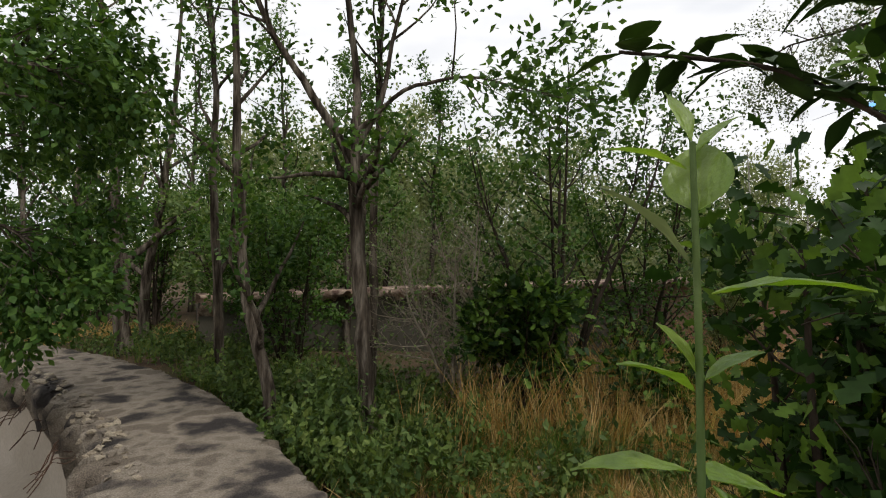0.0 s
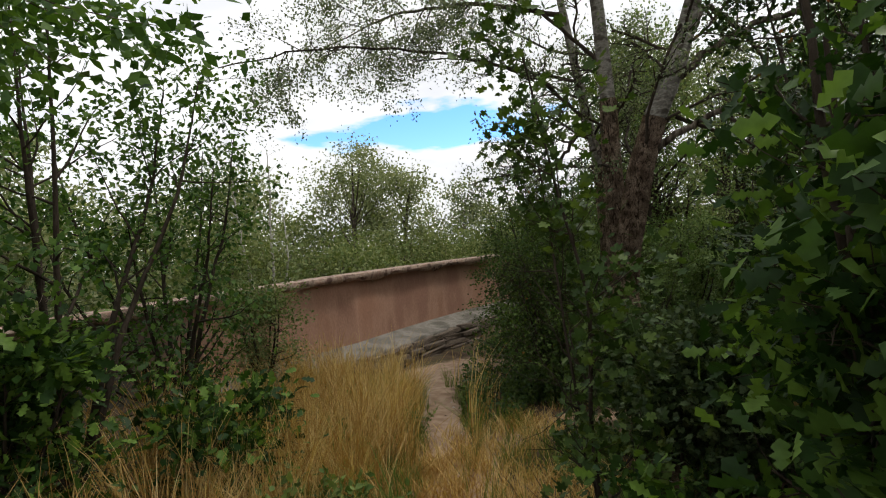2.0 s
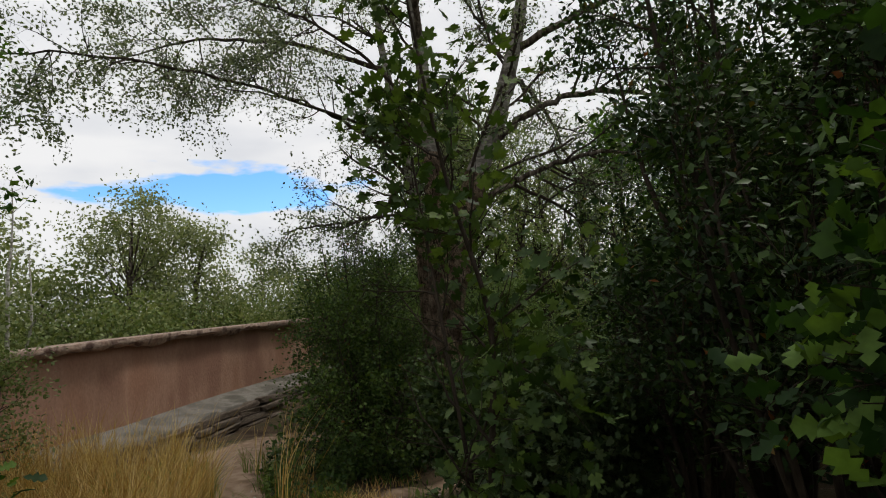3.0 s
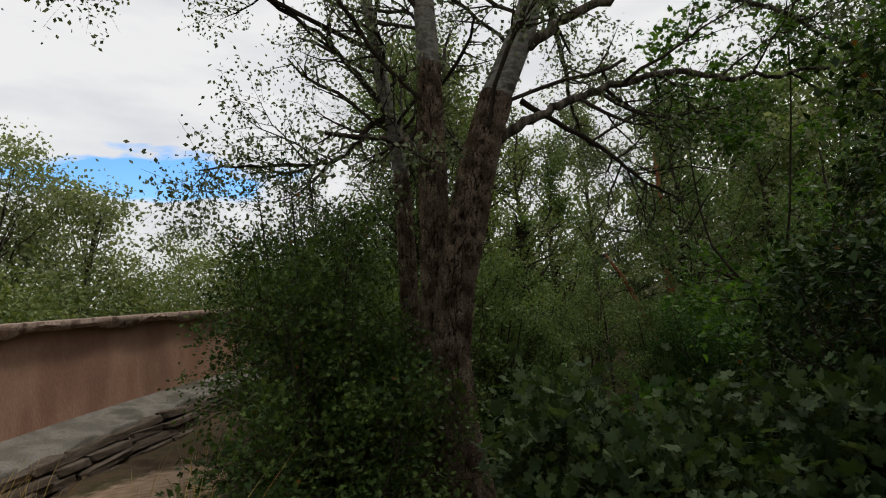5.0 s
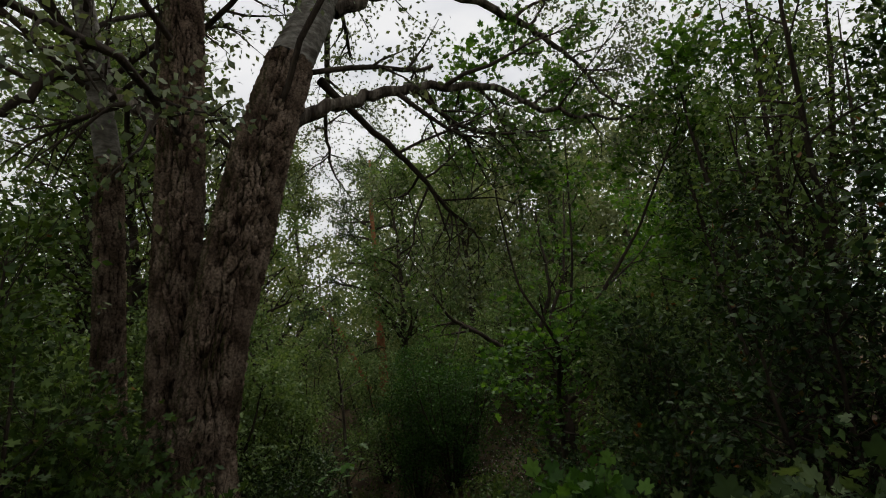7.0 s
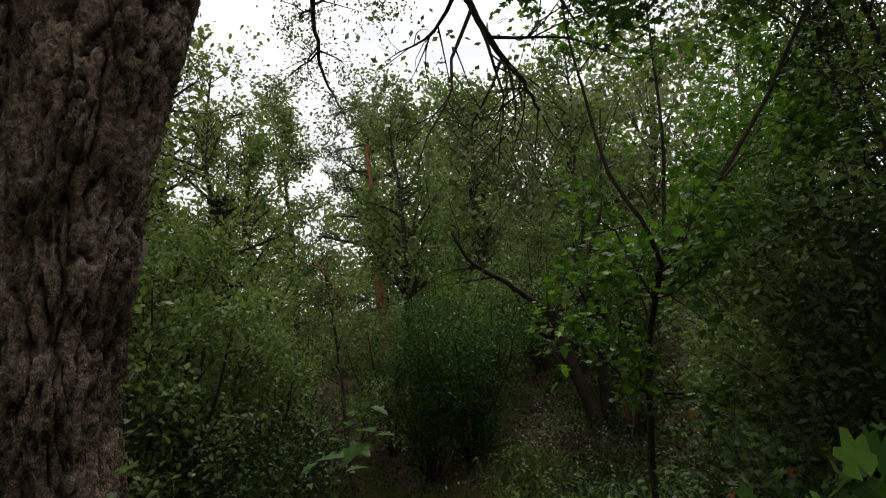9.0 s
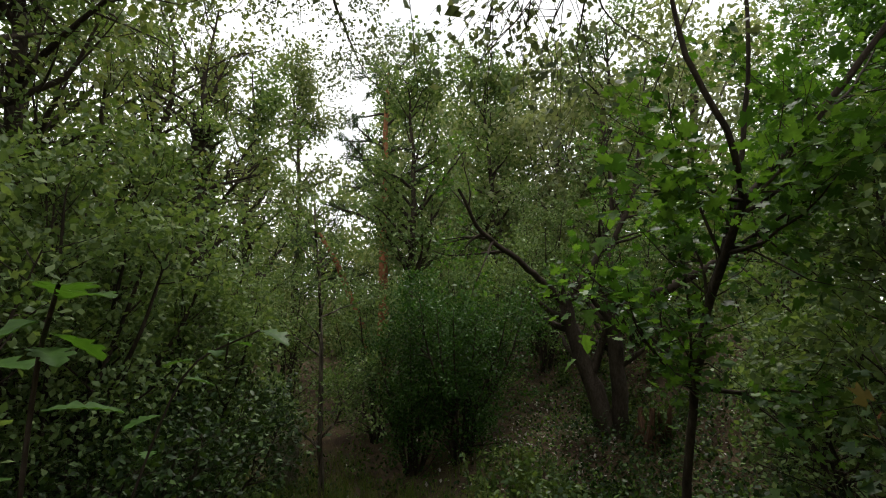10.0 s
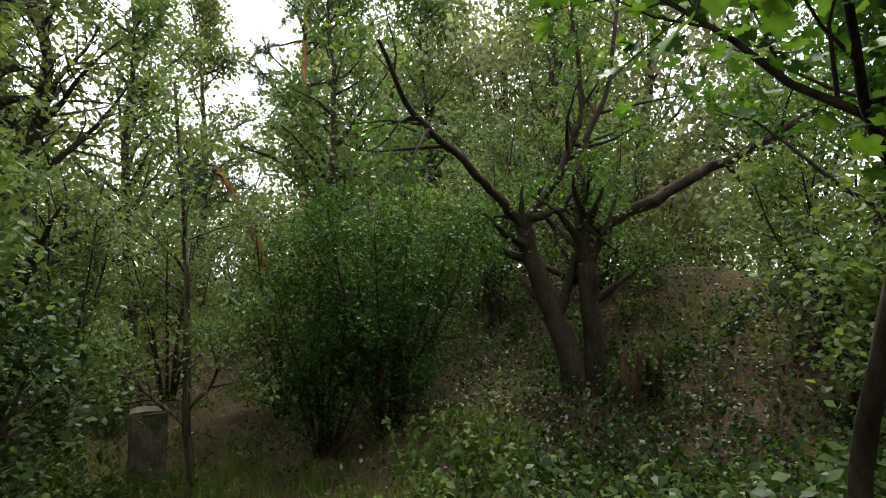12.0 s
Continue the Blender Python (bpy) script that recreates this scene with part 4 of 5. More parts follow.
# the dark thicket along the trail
# the southernmost tall bushes stay out of view, added to block sky light
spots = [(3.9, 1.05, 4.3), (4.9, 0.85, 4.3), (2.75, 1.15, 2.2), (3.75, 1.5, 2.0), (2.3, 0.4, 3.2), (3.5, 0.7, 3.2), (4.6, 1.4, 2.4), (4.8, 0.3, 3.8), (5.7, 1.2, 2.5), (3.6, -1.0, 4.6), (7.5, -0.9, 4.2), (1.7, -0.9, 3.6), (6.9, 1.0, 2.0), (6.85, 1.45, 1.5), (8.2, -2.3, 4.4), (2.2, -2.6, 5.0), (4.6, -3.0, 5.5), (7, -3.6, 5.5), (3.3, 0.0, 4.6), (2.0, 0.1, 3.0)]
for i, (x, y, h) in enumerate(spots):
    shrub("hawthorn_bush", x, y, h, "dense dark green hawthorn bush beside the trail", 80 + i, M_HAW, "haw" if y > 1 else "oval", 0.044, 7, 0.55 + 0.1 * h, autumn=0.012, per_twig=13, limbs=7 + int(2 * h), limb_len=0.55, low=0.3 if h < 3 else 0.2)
for i, (x, y, h) in enumerate([(6.25, 4.5, 1.2), (6.75, 4.75, 2.0), (7.1, 5.15, 2.4), (8.1, 5.5, 3.7), (9.0, 5.8, 3.9), (9.9, 6.2, 3.4), (8.4, 6.1, 2.4), (11.2, 6.9, 3.0), (7.0, 4.5, 1.0)]):
    shrub("hawthorn_bush", x, y, h, "spreading hawthorn bush round the poplar's foot", 100 + i, M_THORN, "haw" if i < 3 else "oval", 0.05, 7, 0.75, autumn=0.004, limb_len=0.75, limbs=11, bend=0.22)
for i, (x, y, h) in enumerate([(6.2, 0.35, 4.3), (5.4, -0.9, 5.4), (7.0, -0.4, 5.0)]):
    shrub("oak_bush", x, y, h, "tall leafy bush with light green leaves beside the trail", 240 + i, M_HAW2, "oval", 0.055, 7, 0.9, None, None, "tall bushes by the trail", limbs=14, limb_len=0.85, per_twig=6.5, low=0.15, autumn=0.01)
plant("maple_sapling", 2.05, 2.2, gz(2.05, 2.2), "slender young maple with loose sprays beside the trail", "tree", 125, [(up_stem(2.6, (-0.05, 0.15), 0.05, 81), (0.014, 0.004)), (up_stem(2.2, (0.15, 0.25), 0.05, 82), (0.011, 0.004))], M_DARKBARK, M_THORN, "maple", 0.045, limbs=20, limb_len=0.42, twigs=6, twig_len=0.25, per_twig=7, low=0.12, sides=6, trunk_name="stem")
for i, (x, y, h) in enumerate([(1.05, 1.72, 0.95), (1.5, 1.75, 1.05), (1.25, 1.55, 0.9), (0.85, 1.0, 1.6), (1.15, 0.8, 2.1)]):
    shrub("oak_sapling", x, y, h, "low bushy oak sapling with dark lobed leaves beside the trail", 270 + i, M_OAK, "oak", 0.058, 6, 0.3, None, None, "oak saplings", limbs=10, per_twig=7, limb_len=0.26, twig_len=0.16, up=0.35, low=0.1)
shrub("maple_bush", 4.55, 2.65, 1.08, "low field maple shoots beside the trail", 120, M_SAGE, "maple", 0.047, 9, 0.75, None, None, "maple shoots", limbs=11, per_twig=26, limb_len=0.42, low=0.35, up=0.35)
shrub("maple_bush", 4.0, 2.2, 1.1, "low field maple shoots beside the trail", 123, M_SAGE, "maple", 0.047, 7, 0.6, None, None, "maple shoots", limbs=10, per_twig=23, limb_len=0.38, low=0.35, up=0.35)
for i, (x, y, h) in enumerate([(7.7, 0.4, 2.1), (8.4, -0.9, 2.6), (10.5, 4.0, 2.7), (11.6, 3.3, 2.2), (9.0, -0.95, 1.3)]):
    shrub("hawthorn_bush", x, y, h, "leafy hawthorn bush standing in the shaded hollow", 220 + i, M_HAW2, "oval", 0.05, 8, 0.5 + 0.12 * h, limb_len=0.6, limbs=10 + int(2 * h), per_twig=13, low=0.12)
for i, (x, y, h) in enumerate([(10.0, 3.45, 1.0), (11.2, 3.1, 1.2)]):
    shrub("hawthorn_bush", x, y, h, "low dark hawthorn bush in the shaded hollow", 260 + i, M_HAW, "oval", 0.045, 7, 0.6, limb_len=0.5, limbs=10, per_twig=12, low=0.1)
shrub("maple_bush", 5.2, 2.75, 0.5, "low field maple shoots beside the trail", 121, M_SAGE, "maple", 0.048, 5, 0.5, None, None, "maple shoots", limbs=8, per_twig=11, limb_len=0.4)
shrub("maple_bush", 6.45, 2.35, 1.25, "low field maple shoots beside the trail", 122, M_MAP, "maple", 0.075, 6, 0.55, None, None, "maple shoots", limbs=8, per_twig=11, limb_len=0.4)

# ---- the hollow beyond the poplar ----
MX, MY = 8.94, 0.62
MZ = gz(MX, MY)


def from_maple(*pts):
    return [(x - MX, y - MY, z - MZ) for x, y, z in pts]


plant("maple_tree", MX, MY, MZ, "field maple with a dark trunk bowed over the trail", "tree", 147,
      [([(0, 0, -0.1)] + from_maple((8.93, 0.64, -0.6), (8.76, 0.75, 0.0), (8.52, 0.91, 0.5), (8.13, 1.13, 0.94)), (0.028, 0.017)),
       (from_maple((8.13, 1.13, 0.94), (8.02, 1.33, 1.15), (8.06, 1.52, 1.45), (8.08, 1.58, 1.8), (8.2, 1.6, 2.4), (8.3, 1.5, 3.3)), (0.015, 0.004)),
       (from_maple((8.13, 1.13, 0.94), (8.18, 0.88, 1.12), (8.28, 0.45, 1.42), (8.5, -0.2, 1.75), (8.8, -1.0, 2.3)), (0.015, 0.005)),
       (from_maple((8.50, 0.92, 0.52), (8.45, 0.75, 1.1), (8.5, 0.6, 1.9), (8.7, 0.4, 3.0), (8.8, 0.3, 4.2)), (0.017, 0.005)),
       (from_maple((8.28, 0.45, 1.42), (8.05, 0.2, 1.9), (7.7, 0.1, 2.5), (7.3, 0.0, 3.2)), (0.018, 0.006))],
      M_DARKBARK, M_MAP, "maple", 0.056, limbs=13, limb_len=1.15, twigs=8, twig_len=0.5, per_twig=15, low=0.5, rise=0.0, up=0.75)
plant("maple_tree", 10.1, -1.8, gz(10.1, -1.8), "field maple with thin dark stems on the bank", "tree", 141,
      [(up_stem(4.2, (-0.5, -0.3), 0.12, 50), (0.036, 0.008)), (up_stem(3.8, (-0.7, -0.4), 0.12, 51), (0.03, 0.008))], M_DARKBARK, M_MAP, "oval", 0.075, limbs=26, limb_len=1.4, twigs=9, per_twig=20, low=0.3)
plant("plum_tree", 12.35, -1.78, gz(12.35, -1.78), "old crooked tree with two leaning trunks on the bank", "tree", 142,
      [([(0.02, 0.1, -0.2), (0.15, 0.25, 0.6), (0.35, 0.45, 1.3), (0.42, 0.55, 1.75)], (0.13, 0.09)), ([(-0.02, -0.05, -0.2), (-0.02, 0.0, 0.7), (-0.02, 0.1, 1.4), (0.0, 0.12, 1.9)], (0.11, 0.085)),
       ([(0.42, 0.55, 1.7), (0.3, 1.0, 2.0), (0.1, 1.5, 2.25), (-0.1, 2.1, 2.5), (-0.4, 2.5, 2.9)], (0.055, 0.015)), ([(0.42, 0.55, 1.7), (0.25, 0.2, 2.2), (0.1, 0.0, 2.9), (0.2, 0.1, 4.4)], (0.06, 0.015)), ([(0.42, 0.55, 1.72), (0.2, 0.3, 1.85), (0.0, 0.1, 1.9)], (0.05, 0.04)),
       ([(0.0, 0.12, 1.6), (-0.4, -0.4, 1.9), (-0.9, -0.8, 2.25), (-1.3, -1.1, 2.5), (-1.8, -1.7, 3.0)], (0.075, 0.02)), ([(0.0, 0.12, 1.85), (0.05, 0.1, 2.4), (-0.1, -0.2, 3.2), (-0.2, -0.3, 4.8)], (0.05, 0.012))],
      M_DARKBARK, M_MAP, "oval", 0.055, limbs=9, limb_len=1.1, twigs=7, twig_len=0.5, per_twig=8, low=0.3, rise=0.02)
plant("ivy_tree", 13.4, 3.3, gz(13.4, 3.3), "dark upright trunk wrapped in ivy leaves", "tree", 143, [(up_stem(4.2, (0.1, 0.1), 0.05, 55), (0.19, 0.08))], M_DARKBARK, M_HAW2, "oval", 0.05, limbs=70, limb_len=0.6, twigs=5, twig_len=0.35, per_twig=12, low=0.25, sides=14)
shrub("holly_bush", 13.2, 0.07, 2.5, "dense dark rounded bush in the hollow", 150, M_DARKBUSH, "oval", 0.045, 12, 0.95, None, None, "", limbs=13, per_twig=17, limb_len=0.6, low=0.02)
shrub("holly_bush", 13.6, 0.55, 2.0, "dense dark rounded bush in the hollow", 151, M_DARKBUSH, "oval", 0.045, 9, 0.8, None, None, "", limbs=12, per_twig=15, limb_len=0.55, low=0.02)
plant("willow_sapling", 13.4, 1.77, gz(13.4, 1.77), "thin sapling with pale bare dead side branches", "tree", 152, [([(0, 0, -0.1), (0.02, 0.06, 0.7), (0.03, 0.08, 1.6), (0.04, 0.14, 2.5), (0.1, 0.25, 3.6)], (0.042, 0.012)), ([(0.02, 0.08, 0.65), (0.0, 0.3, 0.85), (0.02, 0.55, 1.1)], (0.02, 0.008)), ([(0.02, 0.1, 0.7), (0.0, -0.15, 0.95), (0.0, -0.2, 1.3)], (0.018, 0.008))], M_GREYBARK, M_HAW2, "oval", 0.05, limbs=12, limb_len=0.9, per_twig=16, low=0.42)
for i, (x, y, h) in enumerate([(11.2, 4.0, 3.2), (12.3, 4.6, 3.6), (11.6, 5.6, 3.4), (14.5, 4.2, 3.4), (15.8, 3.0, 3.0), (16.5, 5.0, 4), (13.6, 6.8, 4), (17.5, 1.8, 3.0), (10.4, 5.0, 2.4), (17.5, -1.5, 3.6), (16.0, -2.8, 3.2), (15.2, 0.6, 2.4), (14.6, -1.0, 2.6), (15.0, -2.4, 2.8), (13.8, -3.4, 2.2), (10.2, -2.2, 2.0), (11.3, -3.6, 2.6), (18.5, 3.2, 3.6), (9.6, 4.6, 2.0)]):
    shrub("willow_bush", x, y, h, "grey-green leafy willow bush filling the hollow", 160 + i, M_HAW2, "oval", 0.055, 7, 0.9, None, None, "hollow bushes", limbs=12, limb_len=0.8, per_twig=14, low=0.03)
for i, (x, y, h) in enumerate([(12.2, 4.7, 6.5), (12.9, 5.4, 7), (11.4, 5.0, 5.5), (16, 3.6, 7), (18, 4.5, 8), (20, 2.4, 8), (22, 5, 9), (19, -3.5, 7), (16.5, -5, 7), (22, -5, 8), (14, -7.5, 6.5), (11, -6, 6), (24, 0.8, 9), (26, -3, 9), (17.2, -0.6, 6.5), (17.5, 6.5, 8)]):
    plant("willow_tree", x, y, gz(x, y), "tall slender dark-stemmed tree in the hollow", "tree", 180 + i, [(up_stem(h, (0.3 * math.sin(i), 0.3 * math.cos(i)), 0.15, 60 + i), (0.07 + 0.008 * h, 0.015))], M_DARKBARK, M_HAW2 if i % 3 else M_FAR, "oval", 0.075 + 0.004 * (x - 11), limbs=34, limb_len=2.0, twigs=9, twig_len=0.9, per_twig=13 if y > 3.3 else 24, low=0.2, spill=0.1, bare_twigs=3.3 < y < 5.6, group="trees in the hollow", third=1 if i < 3 else 0)



# ---- far trees beyond the wall and the wood's edge ----
def crown_tree(name, x, y, h, wide, label, seed, leaf, size, bark, group="", puffs=26, per=260, trunk=0.14):
    """A tree seen from afar: trunk, limbs and a crown of leaf clumps round the ends of its limbs."""
    rng = np.random.default_rng(seed)
    z = gz(x, y) if math.hypot(x - 5, y - 4) < 30 else -0.2
    top = thing(name, x, y, z, label, "tree", group)
    tb = Tubes()
    spine = up_stem(h * 0.9, (0.3 * rng.standard_normal(), 0.3 * rng.standard_normal()), 0.12 * h / 6, seed)
    rad = np.linspace(trunk, 0.02, len(spine))
    tb.add(spine, rad, 8, 0.04, rng)
    tb.done("trunk", bark, top)
    tw, pts = Tubes(), []
    for i in range(puffs):
        u = rng.uniform(0.12, 1.0)
        a = rng.uniform(0, 2 * math.pi)
        w = wide * (1 - 0.65 * abs(u - 0.45) ** 1.3 * 2) * rng.uniform(0.35, 1.0)
        k = u * 0.8 * (len(spine) - 1)
        s = spine[int(k)]
        e = np.array([s[0] + w * math.cos(a), s[1] + w * math.sin(a), h * u])
        m = (s + e) / 2 + np.array([0, 0, -0.1 * w])
        tw.add([s, m, e], [0.03 * h / 6, 0.02 * h / 6, 0.006], 4)
        n = rng.poisson(per)
        b = 0.13 * wide + 0.18
        pts.append(e + rng.standard_normal((n, 3)) * np.array([b, b, b * 0.75]) * rng.uniform(0.6, 1.1))
    tagged(tw.done("twig_mass", bark, top), kind="stuff")
    v, f = leaves(rng, "tiny", np.concatenate(pts), size, 0.4, None, 0.3)
    link_mesh("crown", v, f, leaf, top)
    return top


wl_a = crown_tree("willow_tree", 12.3, 14.4, 5.4, 1.8, "pale grey-green willow beyond the wall", 300, M_WIL, 0.10, M_GREYBARK, "willows beyond the wall", 34, 330)
wl_b = crown_tree("willow_tree", 14.3, 14.2, 4.8, 1.7, "pale grey-green willow beyond the wall", 301, M_WIL, 0.11, M_GREYBARK, "willows beyond the wall", 30, 330)
wl_c = crown_tree("willow_bush", 10, 12.6, 2.3, 2.0, "low silvery willow thicket beyond the wall", 302, M_FAR, 0.10, M_GREYBARK, "thickets beyond the wall", 34, 360, 0.05)
wl_d = crown_tree("willow_bush", 3, 12.5, 2.9, 2.1, "low silvery willow thicket beyond the wall", 303, M_WIL, 0.10, M_GREYBARK, "thickets beyond the wall", 34, 360, 0.05)
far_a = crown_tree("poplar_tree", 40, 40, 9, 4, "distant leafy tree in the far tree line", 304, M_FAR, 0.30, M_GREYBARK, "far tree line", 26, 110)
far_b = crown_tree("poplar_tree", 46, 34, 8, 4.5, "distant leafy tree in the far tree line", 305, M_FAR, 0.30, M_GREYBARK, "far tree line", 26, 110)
rnd = random.Random(5)


def spread(src, places):
    for x, y, s in places:
        z = gz(x, y) if math.hypot(x - 5, y - 4) < 30 else -0.2
        ob = copy_thing(src, pose(x, y, z, 0, 0, rnd.uniform(0, 360)))
        ob.scale = (s, s, s * rnd.uniform(0.9, 1.1))


spread(wl_b, [(4, 17, 1.05), (-1, 18, 1.2), (24, -4, 1.7), (19, -5, 1.5), (16.5, -7, 1.5), (21, -8, 1.8)])
spread(wl_c, [(13, 12.8, 1.0), (15.5, 13, 0.9), (17, 10.5, 1.0), (7.2, 13.4, 1.0), (12, 17, 1.3), (19, 13, 1.2), (21.5, 10.5, 1.2)])
spread(wl_d, [(0.2, 13.5, 1.1), (5.6, 14.6, 1.1), (-2.5, 12.4, 1.1), (8.5, 16, 1.2), (1.5, 17, 1.4), (-5.5, 15.5, 1.3)])
spread(wl_c, [(19, 5.5, 1.2), (21, -2.5, 1.2), (23.5, 3, 1.4), (20, -6, 1.3), (25, -7, 1.5), (28, -1, 1.6), (18, 8, 1.2), (16.5, -8, 1.2), (27, 6, 1.5)])
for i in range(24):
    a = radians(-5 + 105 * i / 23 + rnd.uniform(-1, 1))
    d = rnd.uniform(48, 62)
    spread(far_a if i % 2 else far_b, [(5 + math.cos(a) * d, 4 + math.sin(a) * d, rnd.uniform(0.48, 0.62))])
# added ring, mostly unseen, that closes off the low sky behind the walk
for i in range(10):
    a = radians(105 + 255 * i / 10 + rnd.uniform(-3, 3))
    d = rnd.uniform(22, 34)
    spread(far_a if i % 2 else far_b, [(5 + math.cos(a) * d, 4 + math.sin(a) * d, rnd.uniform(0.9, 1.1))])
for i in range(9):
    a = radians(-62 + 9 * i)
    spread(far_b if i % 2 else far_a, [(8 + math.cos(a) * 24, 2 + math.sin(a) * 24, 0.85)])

# birch with white stems beyond the wall
for i, (x, y, h, lx) in enumerate([(7.9, 13.2, 4.6, -0.6), (8.2, 13.1, 4.8, 0.1), (8.8, 13.5, 3.6, 0.3)]):
    plant("birch_tree", x, y, gz(x, y), "thin white-stemmed birch with sparse leaves", "tree", 320 + i, [(up_stem(h, (lx, 0), 0.08, 70 + i), (0.055, 0.01))], M_PALEBARK, M_FAR, "oval", 0.05, limbs=10, limb_len=0.8, per_twig=3, low=0.4, group="birches beyond the wall")


# pine deep in the hollow
def make_pine(x, y, h, seed):
    rng = np.random.default_rng(seed)
    top = thing("pine_tree", x, y, gz(x, y), "tall pine with an orange-barked trunk and blue-grey needles", "tree", "pines")
    spine = up_stem(h, (-0.2, 0.3), 0.08, seed)
    tb = Tubes()
    tb.add(spine, np.linspace(0.17, 0.04, len(spine)), 10, 0.05, rng)
    tb.done("trunk", M_REDBARK, top)
    fine, pts = Tubes(), []
    for lp, lr in sprout(rng, spine, np.linspace(0.17, 0.04, len(spine)), 30, 0.45, 1.9, 1.2, 0.1, 0.03, 6):
        fine.add(lp, np.minimum(lr, 0.04), 5)
        for tp, tr in sprout(rng, lp, lr, 8, 0.3, 0.6, 0.7, 0.12, 0.02, 4):
            fine.add(tp, np.minimum(tr, 0.012), 4)
            w = rng.random(46) * (len(tp) - 1)
            i = np.minimum(w.astype(int), len(tp) - 2)
            fr = (w - i)[:, None]
            pts.append(tp[i] * (1 - fr) + tp[i + 1] * fr)
    tagged(fine.done("twig_mass", M_DARKBARK, top), kind="stuff")
    v, f = leaves(rng, "needle", np.concatenate(pts), 0.16, 0.2, None, -0.2)
    link_mesh("crown", v, f, M_PINE, top)


make_pine(20.9, -1.13, 8.5, 340)

# a dead hanging pine bough
rng = np.random.default_rng(345)
top = thing("dead_pine", 18.3, -0.23, gz(18.3, -0.23), "leaning dead pine with drooping brown-green twigs", "tree")
tb = Tubes()
spine = np.array([(0, -0.1, 0), (0.1, 0.3, 1.5), (0.25, 0.9, 2.9), (0.35, 1.4, 3.7)])
tb.add(spine, [0.09, 0.08, 0.06, 0.03], 8, 0.05, rng)
tb.done("trunk", M_REDBARK, top)
fine, pts = Tubes(), []
for lp, lr in sprout(rng, spine, np.linspace(0.08, 0.03, 4), 16, 0.5, 1.3, 1.2, 0.12, -0.12, 6):
    fine.add(lp, np.minimum(lr, 0.02), 4)
    for tp, tr in sprout(rng, lp, lr, 7, 0.2, 0.5, 0.6, 0.1, -0.2, 4):
        fine.add(tp, np.minimum(tr, 0.006), 3)
        pts.append(tp[rng.integers(0, len(tp), 26)] + rng.standard_normal((26, 3)) * 0.05)
tagged(fine.done("twig_mass", M_DARKBARK, top), kind="stuff")
v, f = leaves(rng, "needle", np.concatenate(pts), 0.15, 0.2, None, 0.9)
link_mesh("crown", v, f, M_PINE, top)


# ---- grass and low growth ----
def blades(rng, xy, height, width, lean, tuft):
    n = len(xy)
    z = ground_z(xy[:, 0], xy[:, 1])
    turn = np.random.default_rng(9).uniform(0, 2 * math.pi, tuft.max() + 1)
    tall = np.random.default_rng(10).uniform(0.5, 1.2, tuft.max() + 1)
    a = turn[tuft] + rng.standard_normal(n) * 0.9
    h = height * rng.uniform(0.5, 1.15, n) * tall[tuft]
    bend = lean * h * rng.uniform(0.1, 1.2, n)
    dx, dy = np.cos(a), np.sin(a)
    tw = rng.uniform(0, math.pi, n)
    sx, sy = np.cos(tw) * width, np.sin(tw) * width
    rows = []
    for u, k in ((0, 1.0), (0.45, 0.8), (0.8, 0.5)):
        c = np.stack([xy[:, 0] + dx * bend * u * u, xy[:, 1] + dy * bend * u * u, z - 0.02 + h * u * (1 - 0.2 * lean * u)], 1)
        s = np.stack([sx * k, sy * k, np.zeros(n)], 1)
        rows += [c - s, c + s]
    rows.append(np.stack([xy[:, 0] + dx * bend, xy[:, 1] + dy * bend, z + h * (1 - 0.2 * lean)], 1))
    v = np.stack(rows, 1)
    f = np.array([(0, 1, 3), (0, 3, 2), (2, 3, 5), (2, 5, 4), (4, 5, 6)])
    return v.reshape(-1, 3), (f[None] + (np.arange(n) * 7)[:, None, None]).reshape(-1, 3)


def meadow(name, label, seed, areas, height, width, lean, material, keep=0.45):
    """Grass in tufts over areas of (x, y, spread x, spread y, tufts, blades each)."""
    rng = np.random.default_rng(seed)
    pts, number, total = [], [], 0
    for x, y, sx, sy, tufts, each in areas:
        number.append(np.repeat(np.arange(tufts) + total, each))
        total += tufts
        c = np.stack([x + rng.standard_normal(tufts) * sx, y + rng.standard_normal(tufts) * sy], 1)
        pts.append((c[:, None, :] + rng.standard_normal((tufts, each, 2)) * 0.06).reshape(-1, 2))
    pts = np.concatenate(pts)
    ok = (bareness(pts[:, 0], pts[:, 1]) < keep) & (np.hypot(pts[:, 0] - RING.x, pts[:, 1] - RING.y) > 12.15)
    v, f = blades(rng, pts[ok], height, width, lean, np.concatenate(number)[ok])
    tagged(link_mesh(name, v, f, material), label, "grass", "", "stuff")


meadow("dry_grass", "tall golden dry grass beside the trail", 400, [(2.9, 5.1, 0.75, 0.45, 150, 34), (3.9, 5.9, 0.5, 0.5, 90, 34), (1.8, 4.5, 0.5, 0.25, 50, 26), (0.5, 4.4, 0.4, 0.2, 16, 24), (4.6, 6.5, 0.6, 0.5, 70, 30)], 0.82, 0.0034, 0.5, M_STRAW)
meadow("tall_green_grass", "tall green and yellow grass among the dry stalks", 403, [(2.9, 5.0, 0.9, 0.5, 140, 22), (3.9, 5.8, 0.6, 0.5, 90, 22), (1.4, 4.2, 0.8, 0.35, 60, 22), (4.4, 6.2, 0.7, 0.5, 50, 22)], 0.48, 0.004, 0.9, M_GRASS)
